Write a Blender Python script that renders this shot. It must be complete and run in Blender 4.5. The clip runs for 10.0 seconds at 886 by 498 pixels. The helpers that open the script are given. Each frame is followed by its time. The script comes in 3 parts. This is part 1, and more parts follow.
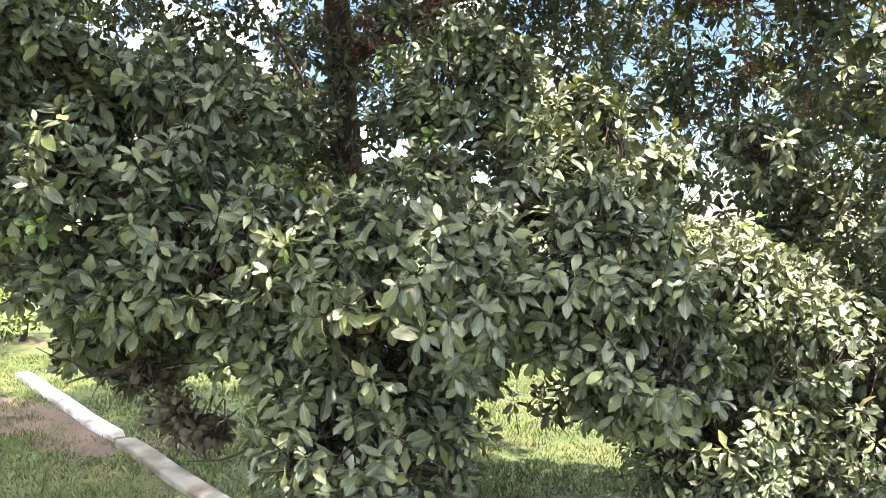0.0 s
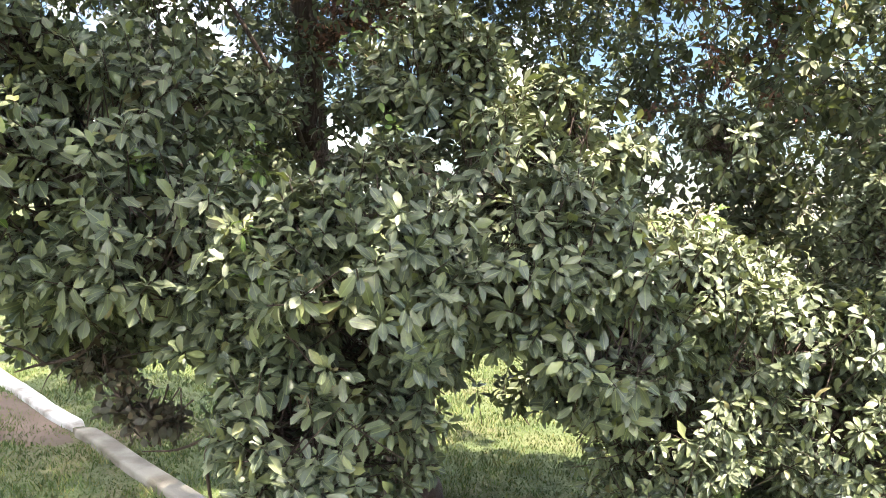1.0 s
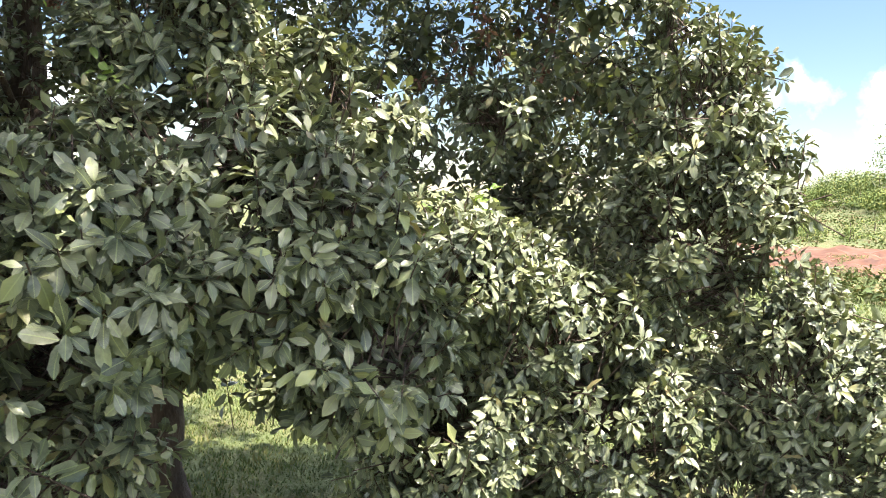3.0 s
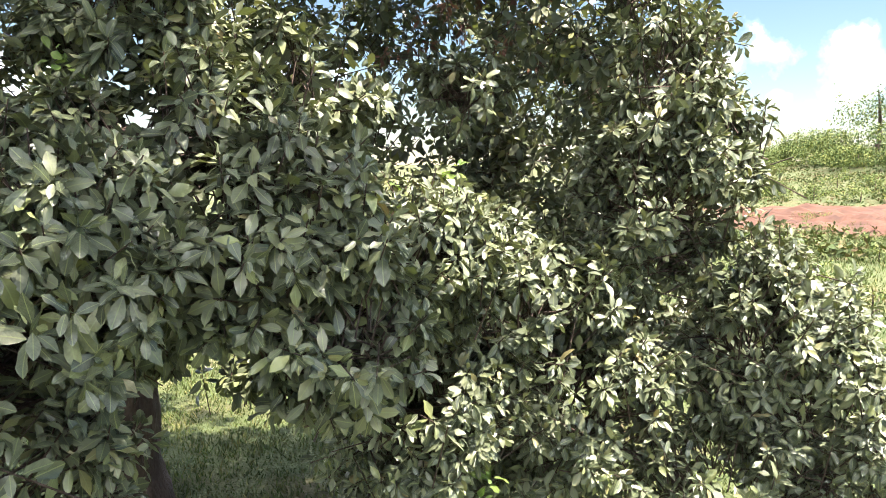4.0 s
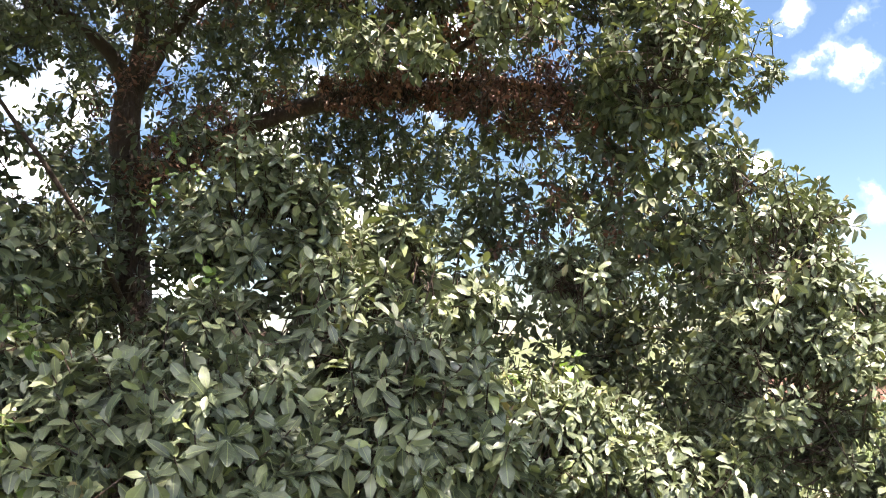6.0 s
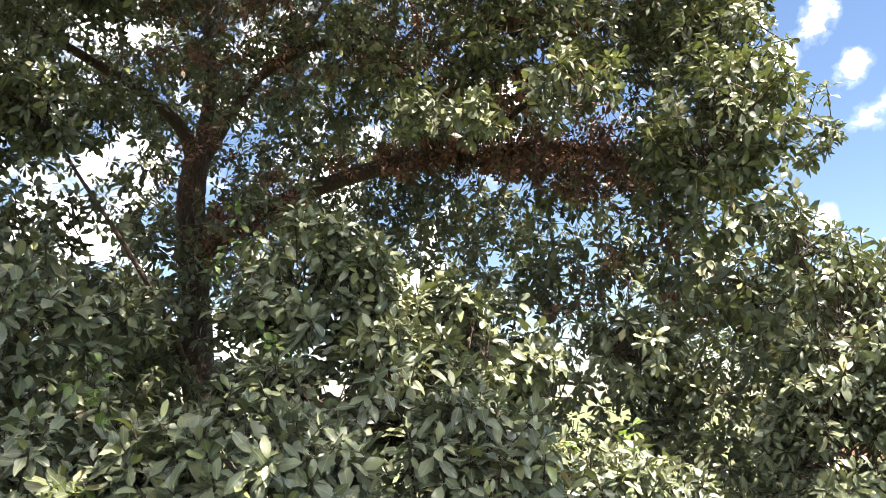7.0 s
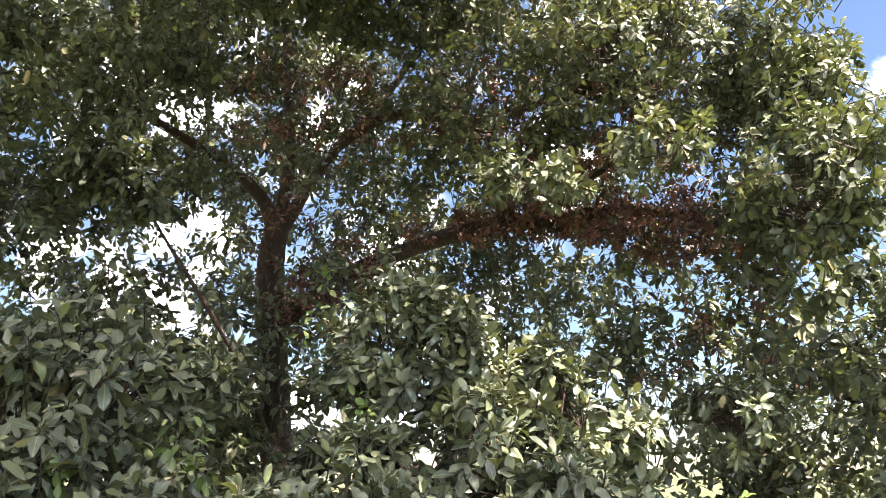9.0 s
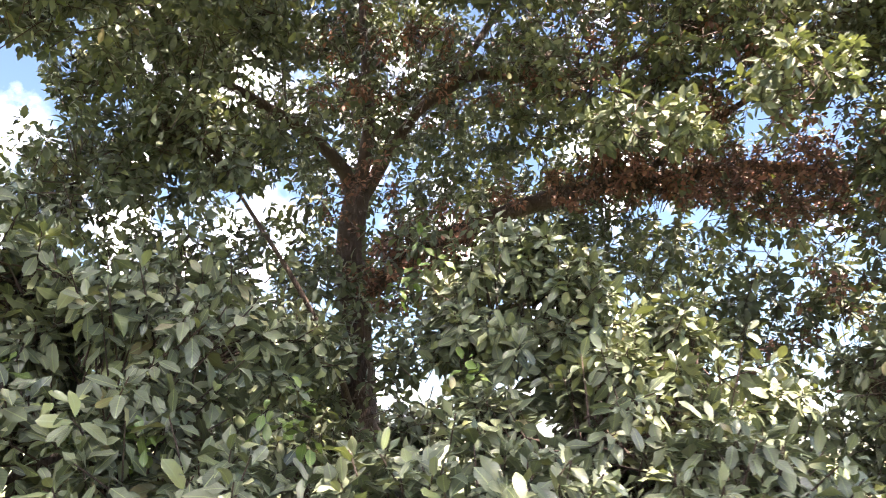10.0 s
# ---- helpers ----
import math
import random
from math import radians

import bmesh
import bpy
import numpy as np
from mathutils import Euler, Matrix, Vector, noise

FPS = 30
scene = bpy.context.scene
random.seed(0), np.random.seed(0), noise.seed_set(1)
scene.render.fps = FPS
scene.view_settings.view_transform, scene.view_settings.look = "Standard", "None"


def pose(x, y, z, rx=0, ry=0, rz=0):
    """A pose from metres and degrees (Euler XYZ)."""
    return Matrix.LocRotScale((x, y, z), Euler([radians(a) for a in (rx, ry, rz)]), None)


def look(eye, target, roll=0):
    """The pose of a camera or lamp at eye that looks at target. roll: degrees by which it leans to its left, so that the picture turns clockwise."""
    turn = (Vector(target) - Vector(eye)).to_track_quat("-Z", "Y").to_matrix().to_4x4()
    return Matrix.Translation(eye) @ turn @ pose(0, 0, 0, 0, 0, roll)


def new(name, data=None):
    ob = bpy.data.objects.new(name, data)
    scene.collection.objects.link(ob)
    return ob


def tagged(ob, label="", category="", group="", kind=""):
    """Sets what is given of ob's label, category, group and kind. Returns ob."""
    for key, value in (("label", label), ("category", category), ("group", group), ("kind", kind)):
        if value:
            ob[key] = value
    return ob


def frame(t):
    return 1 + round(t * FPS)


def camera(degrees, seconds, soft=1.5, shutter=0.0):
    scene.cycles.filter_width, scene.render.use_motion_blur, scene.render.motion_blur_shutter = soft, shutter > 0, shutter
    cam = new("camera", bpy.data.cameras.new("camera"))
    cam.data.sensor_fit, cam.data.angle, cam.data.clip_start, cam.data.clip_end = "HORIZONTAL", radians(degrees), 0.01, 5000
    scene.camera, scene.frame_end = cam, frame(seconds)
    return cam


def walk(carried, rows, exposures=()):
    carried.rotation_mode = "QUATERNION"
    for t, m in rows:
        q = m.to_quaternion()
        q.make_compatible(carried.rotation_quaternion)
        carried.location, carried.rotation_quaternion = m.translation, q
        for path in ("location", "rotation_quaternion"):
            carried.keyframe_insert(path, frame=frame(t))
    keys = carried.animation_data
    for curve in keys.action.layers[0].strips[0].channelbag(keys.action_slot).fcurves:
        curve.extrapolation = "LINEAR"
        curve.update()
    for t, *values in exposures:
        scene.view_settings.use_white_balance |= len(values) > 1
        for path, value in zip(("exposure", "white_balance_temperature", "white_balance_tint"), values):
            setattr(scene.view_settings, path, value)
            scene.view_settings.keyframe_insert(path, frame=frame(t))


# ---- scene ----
LENS = 58.5
ROWS = [  # seconds, x, y, z, heading to the left of +y, pitch, lean
    (0.0, 0.000, 0.000, 2.600, 4.91, -2.23, 0.37),
    (0.5, 0.007, 0.009, 2.599, 4.01, -2.58, 0.73),
    (1.0, 0.037, 0.034, 2.591, 2.77, -2.87, 1.02),
    (1.5, 0.056, 0.113, 2.567, 0.66, -3.16, 1.57),
    (2.0, 0.080, 0.349, 2.567, -6.97, -3.66, 2.44),
    (2.5, 0.107, 0.528, 2.596, -11.65, -4.10, 2.38),
    (3.0, 0.159, 0.581, 2.600, -13.59, -4.24, 2.15),
    (3.2, 0.177, 0.585, 2.594, -14.41, -4.39, 2.01),
    (4.3, 0.162, 0.562, 2.643, -15.42, -6.45, -0.75),
    (4.5, 0.159, 0.539, 2.662, -14.58, -3.87, -1.16),
    (5.0, 0.143, 0.502, 2.684, -10.82, 0.50, -1.80),
    (5.5, 0.125, 0.469, 2.683, -8.65, 2.92, -2.05),
    (6.0, 0.113, 0.471, 2.709, -7.92, 6.63, -1.69),
    (7.3, 0.105, 0.419, 2.751, -3.21, 12.25, -1.40),
    (7.5, 0.074, 0.439, 2.754, -3.02, 13.40, -1.37),
    (8.0, 0.060, 0.454, 2.764, -2.03, 15.19, -1.39),
    (8.5, 0.032, 0.473, 2.751, -1.13, 16.06, -1.14),
    (9.0, -0.038, 0.488, 2.728, 0.40, 16.00, -0.92),
    (9.5, -0.123, 0.609, 2.686, 2.34, 15.70, -0.68),
    (10.0, -0.271, 0.947, 2.674, 5.19, 15.25, -0.43),
]


def aim(x, y, z, heading, pitch, lean):
    h, p = radians(heading), radians(pitch)
    way = Vector((-math.sin(h) * math.cos(p), math.cos(h) * math.cos(p), math.sin(p)))
    eye = Vector((x, y, z))
    return look(eye, eye + way, lean)


cam = camera(LENS, 10.0, soft=0.5, shutter=0.2)
walk(cam, [(t, aim(*row)) for t, *row in ROWS], exposures=[(0.0, 3.57, 6500, 13), (1.5, 3.52, 6500, 13), (2.2, 3.37, 6500, 13), (3.0, 3.28, 6500, 13), (5.0, 3.21, 6500, 14), (5.5, 3.22, 6500, 14), (8.0, 3.37, 6600, 16), (8.5, 3.36, 6600, 17), (9.0, 3.53, 6650, 18), (9.5, 3.80, 6700, 20), (10.0, 4.05, 6700, 21)])

# ---- light ----
SUN_EL, SUN_AZ = 60.0, 120.0  # degrees above the horizon, clockwise from +y
world = bpy.data.worlds.new("sky")
scene.world = world
world.use_nodes = True
wn, wl = world.node_tree.nodes, world.node_tree.links
sky = wn.new("ShaderNodeTexSky")
sky.sky_type, sky.sun_disc = "NISHITA", False
sky.sun_elevation, sky.sun_rotation = radians(SUN_EL), radians(SUN_AZ)
sky.air_density, sky.dust_density, sky.ozone_density = 1.1, 0.0, 3.5
# cumulus: compass bearing and height in degrees, width in radians
CLOUDS_AND_FILL = [(37.4, 7.4, 0.042), (35.6, 6.6, 0.030), (42.5, 7.7, 0.039), (42.8, 4.9, 0.045), (30.6, 11.4, 0.023), (38.3, 4.2, 0.015), (36.4, 17.4, 0.048), (33.6, 17.0, 0.025),
          (29.1, 21.9, 0.020), (31.3, 23.4, 0.035), (33.4, 20.9, 0.027), (35.5, 27.0, 0.027), (-35.7, 20.0, 0.090), (-18.0, 15.5, 0.120), (-22.0, 11.0, 0.150), (-11.0, 5.0, 0.090),
          (-28.0, 16.0, 0.110), (-10.0, 26.0, 0.130), (-22.0, 26.0, 0.200), (-4.0, 16.0, 0.110), (-38.0, 12.0, 0.150), (9.0, 21.0, 0.110), (2.0, 8.0, 0.120),
          # unseen cloud banks behind the camera, added as bright fill
          (165.0, 28.0, 0.450), (205.0, 32.0, 0.500), (240.0, 30.0, 0.300)]


def sky_math(kind, a, b=None):
    m = wn.new("ShaderNodeMath")
    m.operation = kind
    for i, v in enumerate((a, b)):
        if isinstance(v, (int, float)):
            m.inputs[i].default_value = v
        elif v is not None:
            wl.new(v, m.inputs[i])
    return m.outputs[0]


where = wn.new("ShaderNodeTexCoord").outputs["Generated"]
billow = wn.new("ShaderNodeTexNoise")
billow.inputs["Scale"].default_value, billow.inputs["Detail"].default_value, billow.inputs["Roughness"].default_value = 21.0, 8.0, 0.55
wl.new(where, billow.inputs["Vector"])
drift = wn.new("ShaderNodeTexNoise")
drift.inputs["Scale"].default_value, drift.inputs["Detail"].default_value = 3.2, 5.0
wl.new(where, drift.inputs["Vector"])
rise = wn.new("ShaderNodeSeparateXYZ")
wl.new(where, rise.inputs[0])
# cloud gathers overhead, out of view, to raise the fill light
heap = sky_math("ADD", sky_math("MULTIPLY", sky_math("SUBTRACT", drift.outputs["Fac"], 0.5), 3.0), sky_math("MULTIPLY", sky_math("SUBTRACT", rise.outputs["Z"], 0.5), 1.4))
for bearing, height, wide in CLOUDS_AND_FILL:
    gap = wn.new("ShaderNodeVectorMath")
    gap.operation = "DISTANCE"
    gap.inputs[1].default_value = (math.sin(radians(bearing)) * math.cos(radians(height)), math.cos(radians(bearing)) * math.cos(radians(height)), math.sin(radians(height)))
    wl.new(where, gap.inputs[0])
    heap = sky_math("MAXIMUM", heap, sky_math("SUBTRACT", 1.0, sky_math("DIVIDE", gap.outputs["Value"], wide)))
heap = sky_math("ADD", heap, sky_math("MULTIPLY", sky_math("SUBTRACT", billow.outputs["Fac"], 0.53), 3.2))
cover = wn.new("ShaderNodeValToRGB")
cover.color_ramp.elements[0].position, cover.color_ramp.elements[1].position = 0.08, 1.0
for place, share in ((0.32, 0.007), (0.6, 0.05)):
    cover.color_ramp.elements.new(place).color = (share, share, share, 1)
cover.color_ramp.elements[3].color = (0.75, 0.75, 0.75, 1)
wl.new(heap, cover.inputs["Fac"])
tone = wn.new("ShaderNodeMix")
tone.data_type = "RGBA"
tone.inputs["A"].default_value, tone.inputs["B"].default_value = (150.0, 150.0, 153.0, 1), (214.0, 210.0, 203.0, 1)
wl.new(billow.outputs["Fac"], tone.inputs["Factor"])
cloud = wn.new("ShaderNodeMix")
cloud.data_type = "RGBA"
wl.new(cover.outputs["Color"], cloud.inputs["Factor"])
wl.new(sky.outputs["Color"], cloud.inputs["A"])
wl.new(tone.outputs["Result"], cloud.inputs["B"])
wl.new(cloud.outputs["Result"], wn["Background"].inputs["Color"])
wn["Background"].inputs["Strength"].default_value = 0.021

sun = new("sun", bpy.data.lights.new("sun", "SUN"))
sun.data.energy, sun.data.angle, sun.data.color = 2.75, radians(0.6), (1.0, 0.91, 0.76)
_e, _a = radians(SUN_EL), radians(SUN_AZ)
SUN_DIR = Vector((math.cos(_e) * math.sin(_a), math.cos(_e) * math.cos(_a), math.sin(_e)))
sun.matrix_world = look((0, 0, 30), Vector((0, 0, 30)) - SUN_DIR)


# ---- materials ----
def material(name):
    m = bpy.data.materials.new(name)
    m.use_nodes = True
    return m, m.node_tree.nodes, m.node_tree.links, m.node_tree.nodes["Principled BSDF"]


def noise_node(n, l, scale, detail=4.0, vector=None):
    t = n.new("ShaderNodeTexNoise")
    t.inputs["Scale"].default_value, t.inputs["Detail"].default_value = scale, detail
    if vector is not None:
        l.new(vector, t.inputs["Vector"])
    return t


def ramp_node(n, l, source, *stops):
    r = n.new("ShaderNodeValToRGB")
    while len(r.color_ramp.elements) < len(stops):
        r.color_ramp.elements.new(0.5)
    for e, (p, c) in zip(r.color_ramp.elements, stops):
        e.position, e.color = p, (*c, 1)
    l.new(source, r.inputs["Fac"])
    return r


def mix_node(n, l, fac, a, b, mode="MIX"):
    m = n.new("ShaderNodeMix")
    m.data_type, m.blend_type = "RGBA", mode
    for key, v in (("Factor", fac), ("A", a), ("B", b)):
        if isinstance(v, (int, float)):
            m.inputs[key].default_value = v
        elif isinstance(v, tuple):
            m.inputs[key].default_value = (*v, 1)
        else:
            l.new(v, m.inputs[key])
    return m.outputs["Result"]


def bump_node(n, l, height, strength, distance, bsdf):
    b = n.new("ShaderNodeBump")
    b.inputs["Strength"].default_value, b.inputs["Distance"].default_value = strength, distance
    l.new(height, b.inputs["Height"])
    l.new(b.outputs["Normal"], bsdf.inputs["Normal"])


def math_node(n, l, kind, a, b=None):
    m = n.new("ShaderNodeMath")
    m.operation = kind
    for i, v in enumerate((a, b)):
        if v is None:
            continue
        if isinstance(v, (int, float)):
            m.inputs[i].default_value = v
        else:
            l.new(v, m.inputs[i])
    return m.outputs[0]


def leaf_material(name, tones, single=False, veins=True, gloss=0.38, through_light=0.06, sheen=0.55):
    """Waxy leaf: tone by leaf, pale midrib and side veins, spots, some light let through."""
    m, n, l, b = material(name)
    if single:
        rnd = n.new("ShaderNodeObjectInfo").outputs["Random"]
    else:
        rnd = n.new("ShaderNodeNewGeometry").outputs["Random Per Island"]
    col = ramp_node(n, l, rnd, *tones).outputs["Color"]
    spots = noise_node(n, l, 55.0, 3.0, n.new("ShaderNodeTexCoord").outputs["Object"])
    col = mix_node(n, l, ramp_node(n, l, spots.outputs["Fac"], (0.35, (0, 0, 0)), (0.7, (0.36, 0.36, 0.36))).outputs["Color"],
                   col, (0.125, 0.140, 0.085))
    dusty = noise_node(n, l, 3.4, 3.0, n.new("ShaderNodeTexCoord").outputs["Object"])
    col = mix_node(n, l, 1.0, col, ramp_node(n, l, dusty.outputs["Fac"], (0.3, (0.66, 0.68, 0.66)), (0.5, (0.98, 0.98, 0.98)), (0.7, (1.38, 1.36, 1.34))).outputs["Color"], "MULTIPLY")
    if veins:
        uv = n.new("ShaderNodeUVMap").outputs["UV"]
        sep = n.new("ShaderNodeSeparateXYZ")
        l.new(uv, sep.inputs[0])
        across = math_node(n, l, "ABSOLUTE", sep.outputs["X"])
        rib = math_node(n, l, "LESS_THAN", across, 0.07)
        run = math_node(n, l, "SUBTRACT", math_node(n, l, "MULTIPLY", sep.outputs["Y"], 9.0), math_node(n, l, "MULTIPLY", across, 2.2))
        side = math_node(n, l, "LESS_THAN", math_node(n, l, "FRACT", run), 0.13)
        vein = math_node(n, l, "MAXIMUM", math_node(n, l, "MULTIPLY", rib, 0.7), math_node(n, l, "MULTIPLY", side, 0.12))
        col = mix_node(n, l, vein, col, (0.19, 0.22, 0.10))
        rise = math_node(n, l, "PINGPONG", run, 0.5)
        bump_node(n, l, rise, 0.16, 0.003, b)
    l.new(col, b.inputs["Base Color"])
    b.inputs["Roughness"].default_value = gloss
    b.inputs["Specular IOR Level"].default_value = sheen
    t = n.new("ShaderNodeBsdfTranslucent")
    l.new(mix_node(n, l, 1.0, col, (1.8, 1.9, 0.7), "MULTIPLY"), t.inputs["Color"])
    mx = n.new("ShaderNodeMixShader")
    mx.inputs["Fac"].default_value = through_light
    l.new(b.outputs[0], mx.inputs[1])
    l.new(t.outputs[0], mx.inputs[2])
    l.new(mx.outputs[0], n["Material Output"].inputs["Surface"])
    return m


GREENS = ((0.0, (0.036, 0.048, 0.027)), (0.22, (0.064, 0.080, 0.047)), (0.5, (0.096, 0.113, 0.070)), (0.72, (0.130, 0.145, 0.091)),
          (0.86, (0.150, 0.162, 0.103)), (0.93, (0.155, 0.182, 0.066)), (0.985, (0.185, 0.180, 0.080)), (1.0, (0.18, 0.135, 0.065)))
LEAF = leaf_material("waxy_leaf", GREENS)
LEAF_ONE = leaf_material("waxy_leaf_near", GREENS, single=True)
LEAF_FAR = leaf_material("crown_leaf", GREENS, veins=False, through_light=0.11)
LEAF_YOUNG = leaf_material("young_leaf", ((0.0, (0.075, 0.145, 0.028)), (1.0, (0.15, 0.21, 0.048))), through_light=0.25)
LEAF_DRY = leaf_material("dry_leaf", ((0.0, (0.09, 0.028, 0.022)), (0.6, (0.18, 0.055, 0.042)), (1.0, (0.29, 0.13, 0.09))), veins=False, gloss=0.6)
LEAF_SPRIG = leaf_material("withered_leaf", ((0.0, (0.030, 0.024, 0.014)), (0.6, (0.055, 0.040, 0.022)), (1.0, (0.10, 0.060, 0.035))), veins=False, gloss=0.6)
LEAF_BUSH = leaf_material("bush_leaf", ((0.0, (0.033, 0.065, 0.018)), (0.5, (0.090, 0.134, 0.036)), (1.0, (0.204, 0.210, 0.061))), veins=False, gloss=0.85, sheen=0.2)
LEAF_SCRUB = leaf_material("scrub_leaf", ((0.0, (0.033, 0.057, 0.015)), (0.5, (0.057, 0.080, 0.021)), (0.8, (0.090, 0.092, 0.033)), (1.0, (0.125, 0.077, 0.045))), veins=False, gloss=0.85, sheen=0.2)
LEAF_DARK = leaf_material("far_tree_leaf", ((0.0, (0.033, 0.068, 0.027)), (1.0, (0.083, 0.128, 0.053))), veins=False, gloss=0.85, sheen=0.2)
BLADE = leaf_material("grass_blade", ((0.0, (0.040, 0.075, 0.014)), (0.6, (0.084, 0.116, 0.030)), (1.0, (0.185, 0.168, 0.070))), veins=False, gloss=0.85, sheen=0.2)


def bark_material():
    m, n, l, b = material("reddish_bark")
    at = n.new("ShaderNodeTexCoord").outputs["Object"]
    mp = n.new("ShaderNodeMapping")
    mp.inputs["Scale"].default_value = (1, 1, 0.3)
    l.new(at, mp.inputs["Vector"])
    big, fine = noise_node(n, l, 5.0, 4.0, at), noise_node(n, l, 45.0, 6.0, mp.outputs["Vector"])
    c = ramp_node(n, l, big.outputs["Fac"], (0.3, (0.034, 0.020, 0.015)), (0.55, (0.062, 0.033, 0.025)), (0.78, (0.13, 0.088, 0.068))).outputs["Color"]
    c = mix_node(n, l, math_node(n, l, "MULTIPLY", fine.outputs["Fac"], 0.6), c, (0.045, 0.032, 0.025))
    l.new(c, b.inputs["Base Color"])
    b.inputs["Roughness"].default_value = 0.85
    bump_node(n, l, fine.outputs["Fac"], 1.0, 0.04, b)
    return m


BARK = bark_material()


def ground_material():
    m, n, l, b = material("grassy_ground")
    at = n.new("ShaderNodeTexCoord").outputs["Object"]
    big, mid, fine = noise_node(n, l, 0.12, 5.0, at), noise_node(n, l, 1.3, 5.0, at), noise_node(n, l, 38.0, 5.0, at)
    c = ramp_node(n, l, mid.outputs["Fac"], (0.3, (0.027, 0.045, 0.010)), (0.52, (0.058, 0.071, 0.020)), (0.72, (0.115, 0.100, 0.046))).outputs["Color"]
    c = mix_node(n, l, ramp_node(n, l, big.outputs["Fac"], (0.45, (0, 0, 0)), (0.7, (0.6, 0.6, 0.6))).outputs["Color"], c, (0.089, 0.092, 0.034))
    c = mix_node(n, l, math_node(n, l, "MULTIPLY", fine.outputs["Fac"], 0.55), c, (0.051, 0.081, 0.017))
    l.new(c, b.inputs["Base Color"])
    b.inputs["Roughness"].default_value = 0.95
    patch = noise_node(n, l, 0.42, 7.0, at)
    c = mix_node(n, l, ramp_node(n, l, patch.outputs["Fac"], (0.54, (0, 0, 0)), (0.68, (0.8, 0.8, 0.8))).outputs["Color"], c, (0.106, 0.070, 0.039))
    l.new(c, b.inputs["Base Color"])
    bump_node(n, l, fine.outputs["Fac"], 0.8, 0.04, b)
    return m


def earth_material(name, dark, mid_c, light):
    m, n, l, b = material(name)
    at = n.new("ShaderNodeTexCoord").outputs["Object"]
    mid, fine = noise_node(n, l, 0.9, 6.0, at), noise_node(n, l, 30.0, 5.0, at)
    c = ramp_node(n, l, mid.outputs["Fac"], (0.3, dark), (0.5, mid_c), (0.72, light)).outputs["Color"]
    c = mix_node(n, l, math_node(n, l, "MULTIPLY", fine.outputs["Fac"], 0.4), c, dark)
    l.new(c, b.inputs["Base Color"])
    b.inputs["Roughness"].default_value = 0.95
    bump_node(n, l, mid.outputs["Fac"], 0.8, 0.1, b)
    return m


def kerb_material(name, worn, middle, clean):
    m, n, l, b = material(name)
    at = n.new("ShaderNodeTexCoord").outputs["Object"]
    big, fine = noise_node(n, l, 2.6, 6.0, at), noise_node(n, l, 60.0, 4.0, at)
    c = ramp_node(n, l, big.outputs["Fac"], (0.32, worn), (0.46, middle), (0.62, clean)).outputs["Color"]
    l.new(c, b.inputs["Base Color"])
    b.inputs["Roughness"].default_value = 0.9
    bump_node(n, l, fine.outputs["Fac"], 0.5, 0.01, b)
    return m


GROUND = ground_material()
KERB = kerb_material("whitewashed_concrete", (0.13, 0.11, 0.085), (0.32, 0.31, 0.29), (0.50, 0.50, 0.49))
# darker copy of the kerb colour, standing for shade on the near length
KERB_SHADED = kerb_material("shaded_concrete", (0.075, 0.065, 0.045), (0.12, 0.105, 0.08), (0.19, 0.175, 0.145))
RED_EARTH = earth_material("red_earth", (0.038, 0.014, 0.008), (0.081, 0.031, 0.017), (0.132, 0.061, 0.037))
BROWN_EARTH = earth_material("trodden_earth", (0.051, 0.034, 0.022), (0.093, 0.063, 0.043), (0.145, 0.100, 0.070))


# ---- helpers for parts ----
def empty(name, at=(0, 0, 0)):
    ob = new(name)
    ob.location = at
    return ob


def child(ob, parent):
    ob.parent = parent
    ob.matrix_parent_inverse = Matrix.Translation(-parent.location)
    return ob


def mesh_from(name, verts, faces_tri, faces_quad, mat, uv=None, smooth=True):
    """A mesh from numpy arrays of corners, triangles and quads."""
    me = bpy.data.meshes.new(name)
    nt, nq = len(faces_tri), len(faces_quad)
    loops = np.concatenate([np.asarray(faces_tri, np.int32).ravel(), np.asarray(faces_quad, np.int32).ravel()])
    me.vertices.add(len(verts))
    me.vertices.foreach_set("co", np.asarray(verts, np.float32).ravel())
    me.loops.add(len(loops))
    me.loops.foreach_set("vertex_index", loops)
    me.polygons.add(nt + nq)
    me.polygons.foreach_set("loop_start", np.concatenate([np.arange(nt) * 3, nt * 3 + np.arange(nq) * 4]).astype(np.int32))
    if smooth:
        me.polygons.foreach_set("use_smooth", np.ones(nt + nq, bool))
    if uv is not None:
        layer = me.uv_layers.new(name="UVMap")
        layer.data.foreach_set("uv", np.asarray(uv, np.float32)[loops].ravel())
    me.update(calc_edges=True)
    me.materials.append(mat)
    return me


def smooth_path(points, steps):
    """Catmull-Rom points through the given ones (x, y, z, radius)."""
    p = np.array(points, float)
    p = np.vstack([2 * p[0] - p[1], p, 2 * p[-1] - p[-2]])
    out = []
    for i in range(1, len(p) - 2):
        for s in np.arange(steps) / steps:
            out.append(0.5 * (2 * p[i] + (p[i + 1] - p[i - 1]) * s + (2 * p[i - 1] - 5 * p[i] + 4 * p[i + 1] - p[i + 2]) * s**2
                              + (3 * p[i] - p[i - 1] - 3 * p[i + 1] + p[i + 2]) * s**3))
    out.append(p[-2])
    return np.array(out)


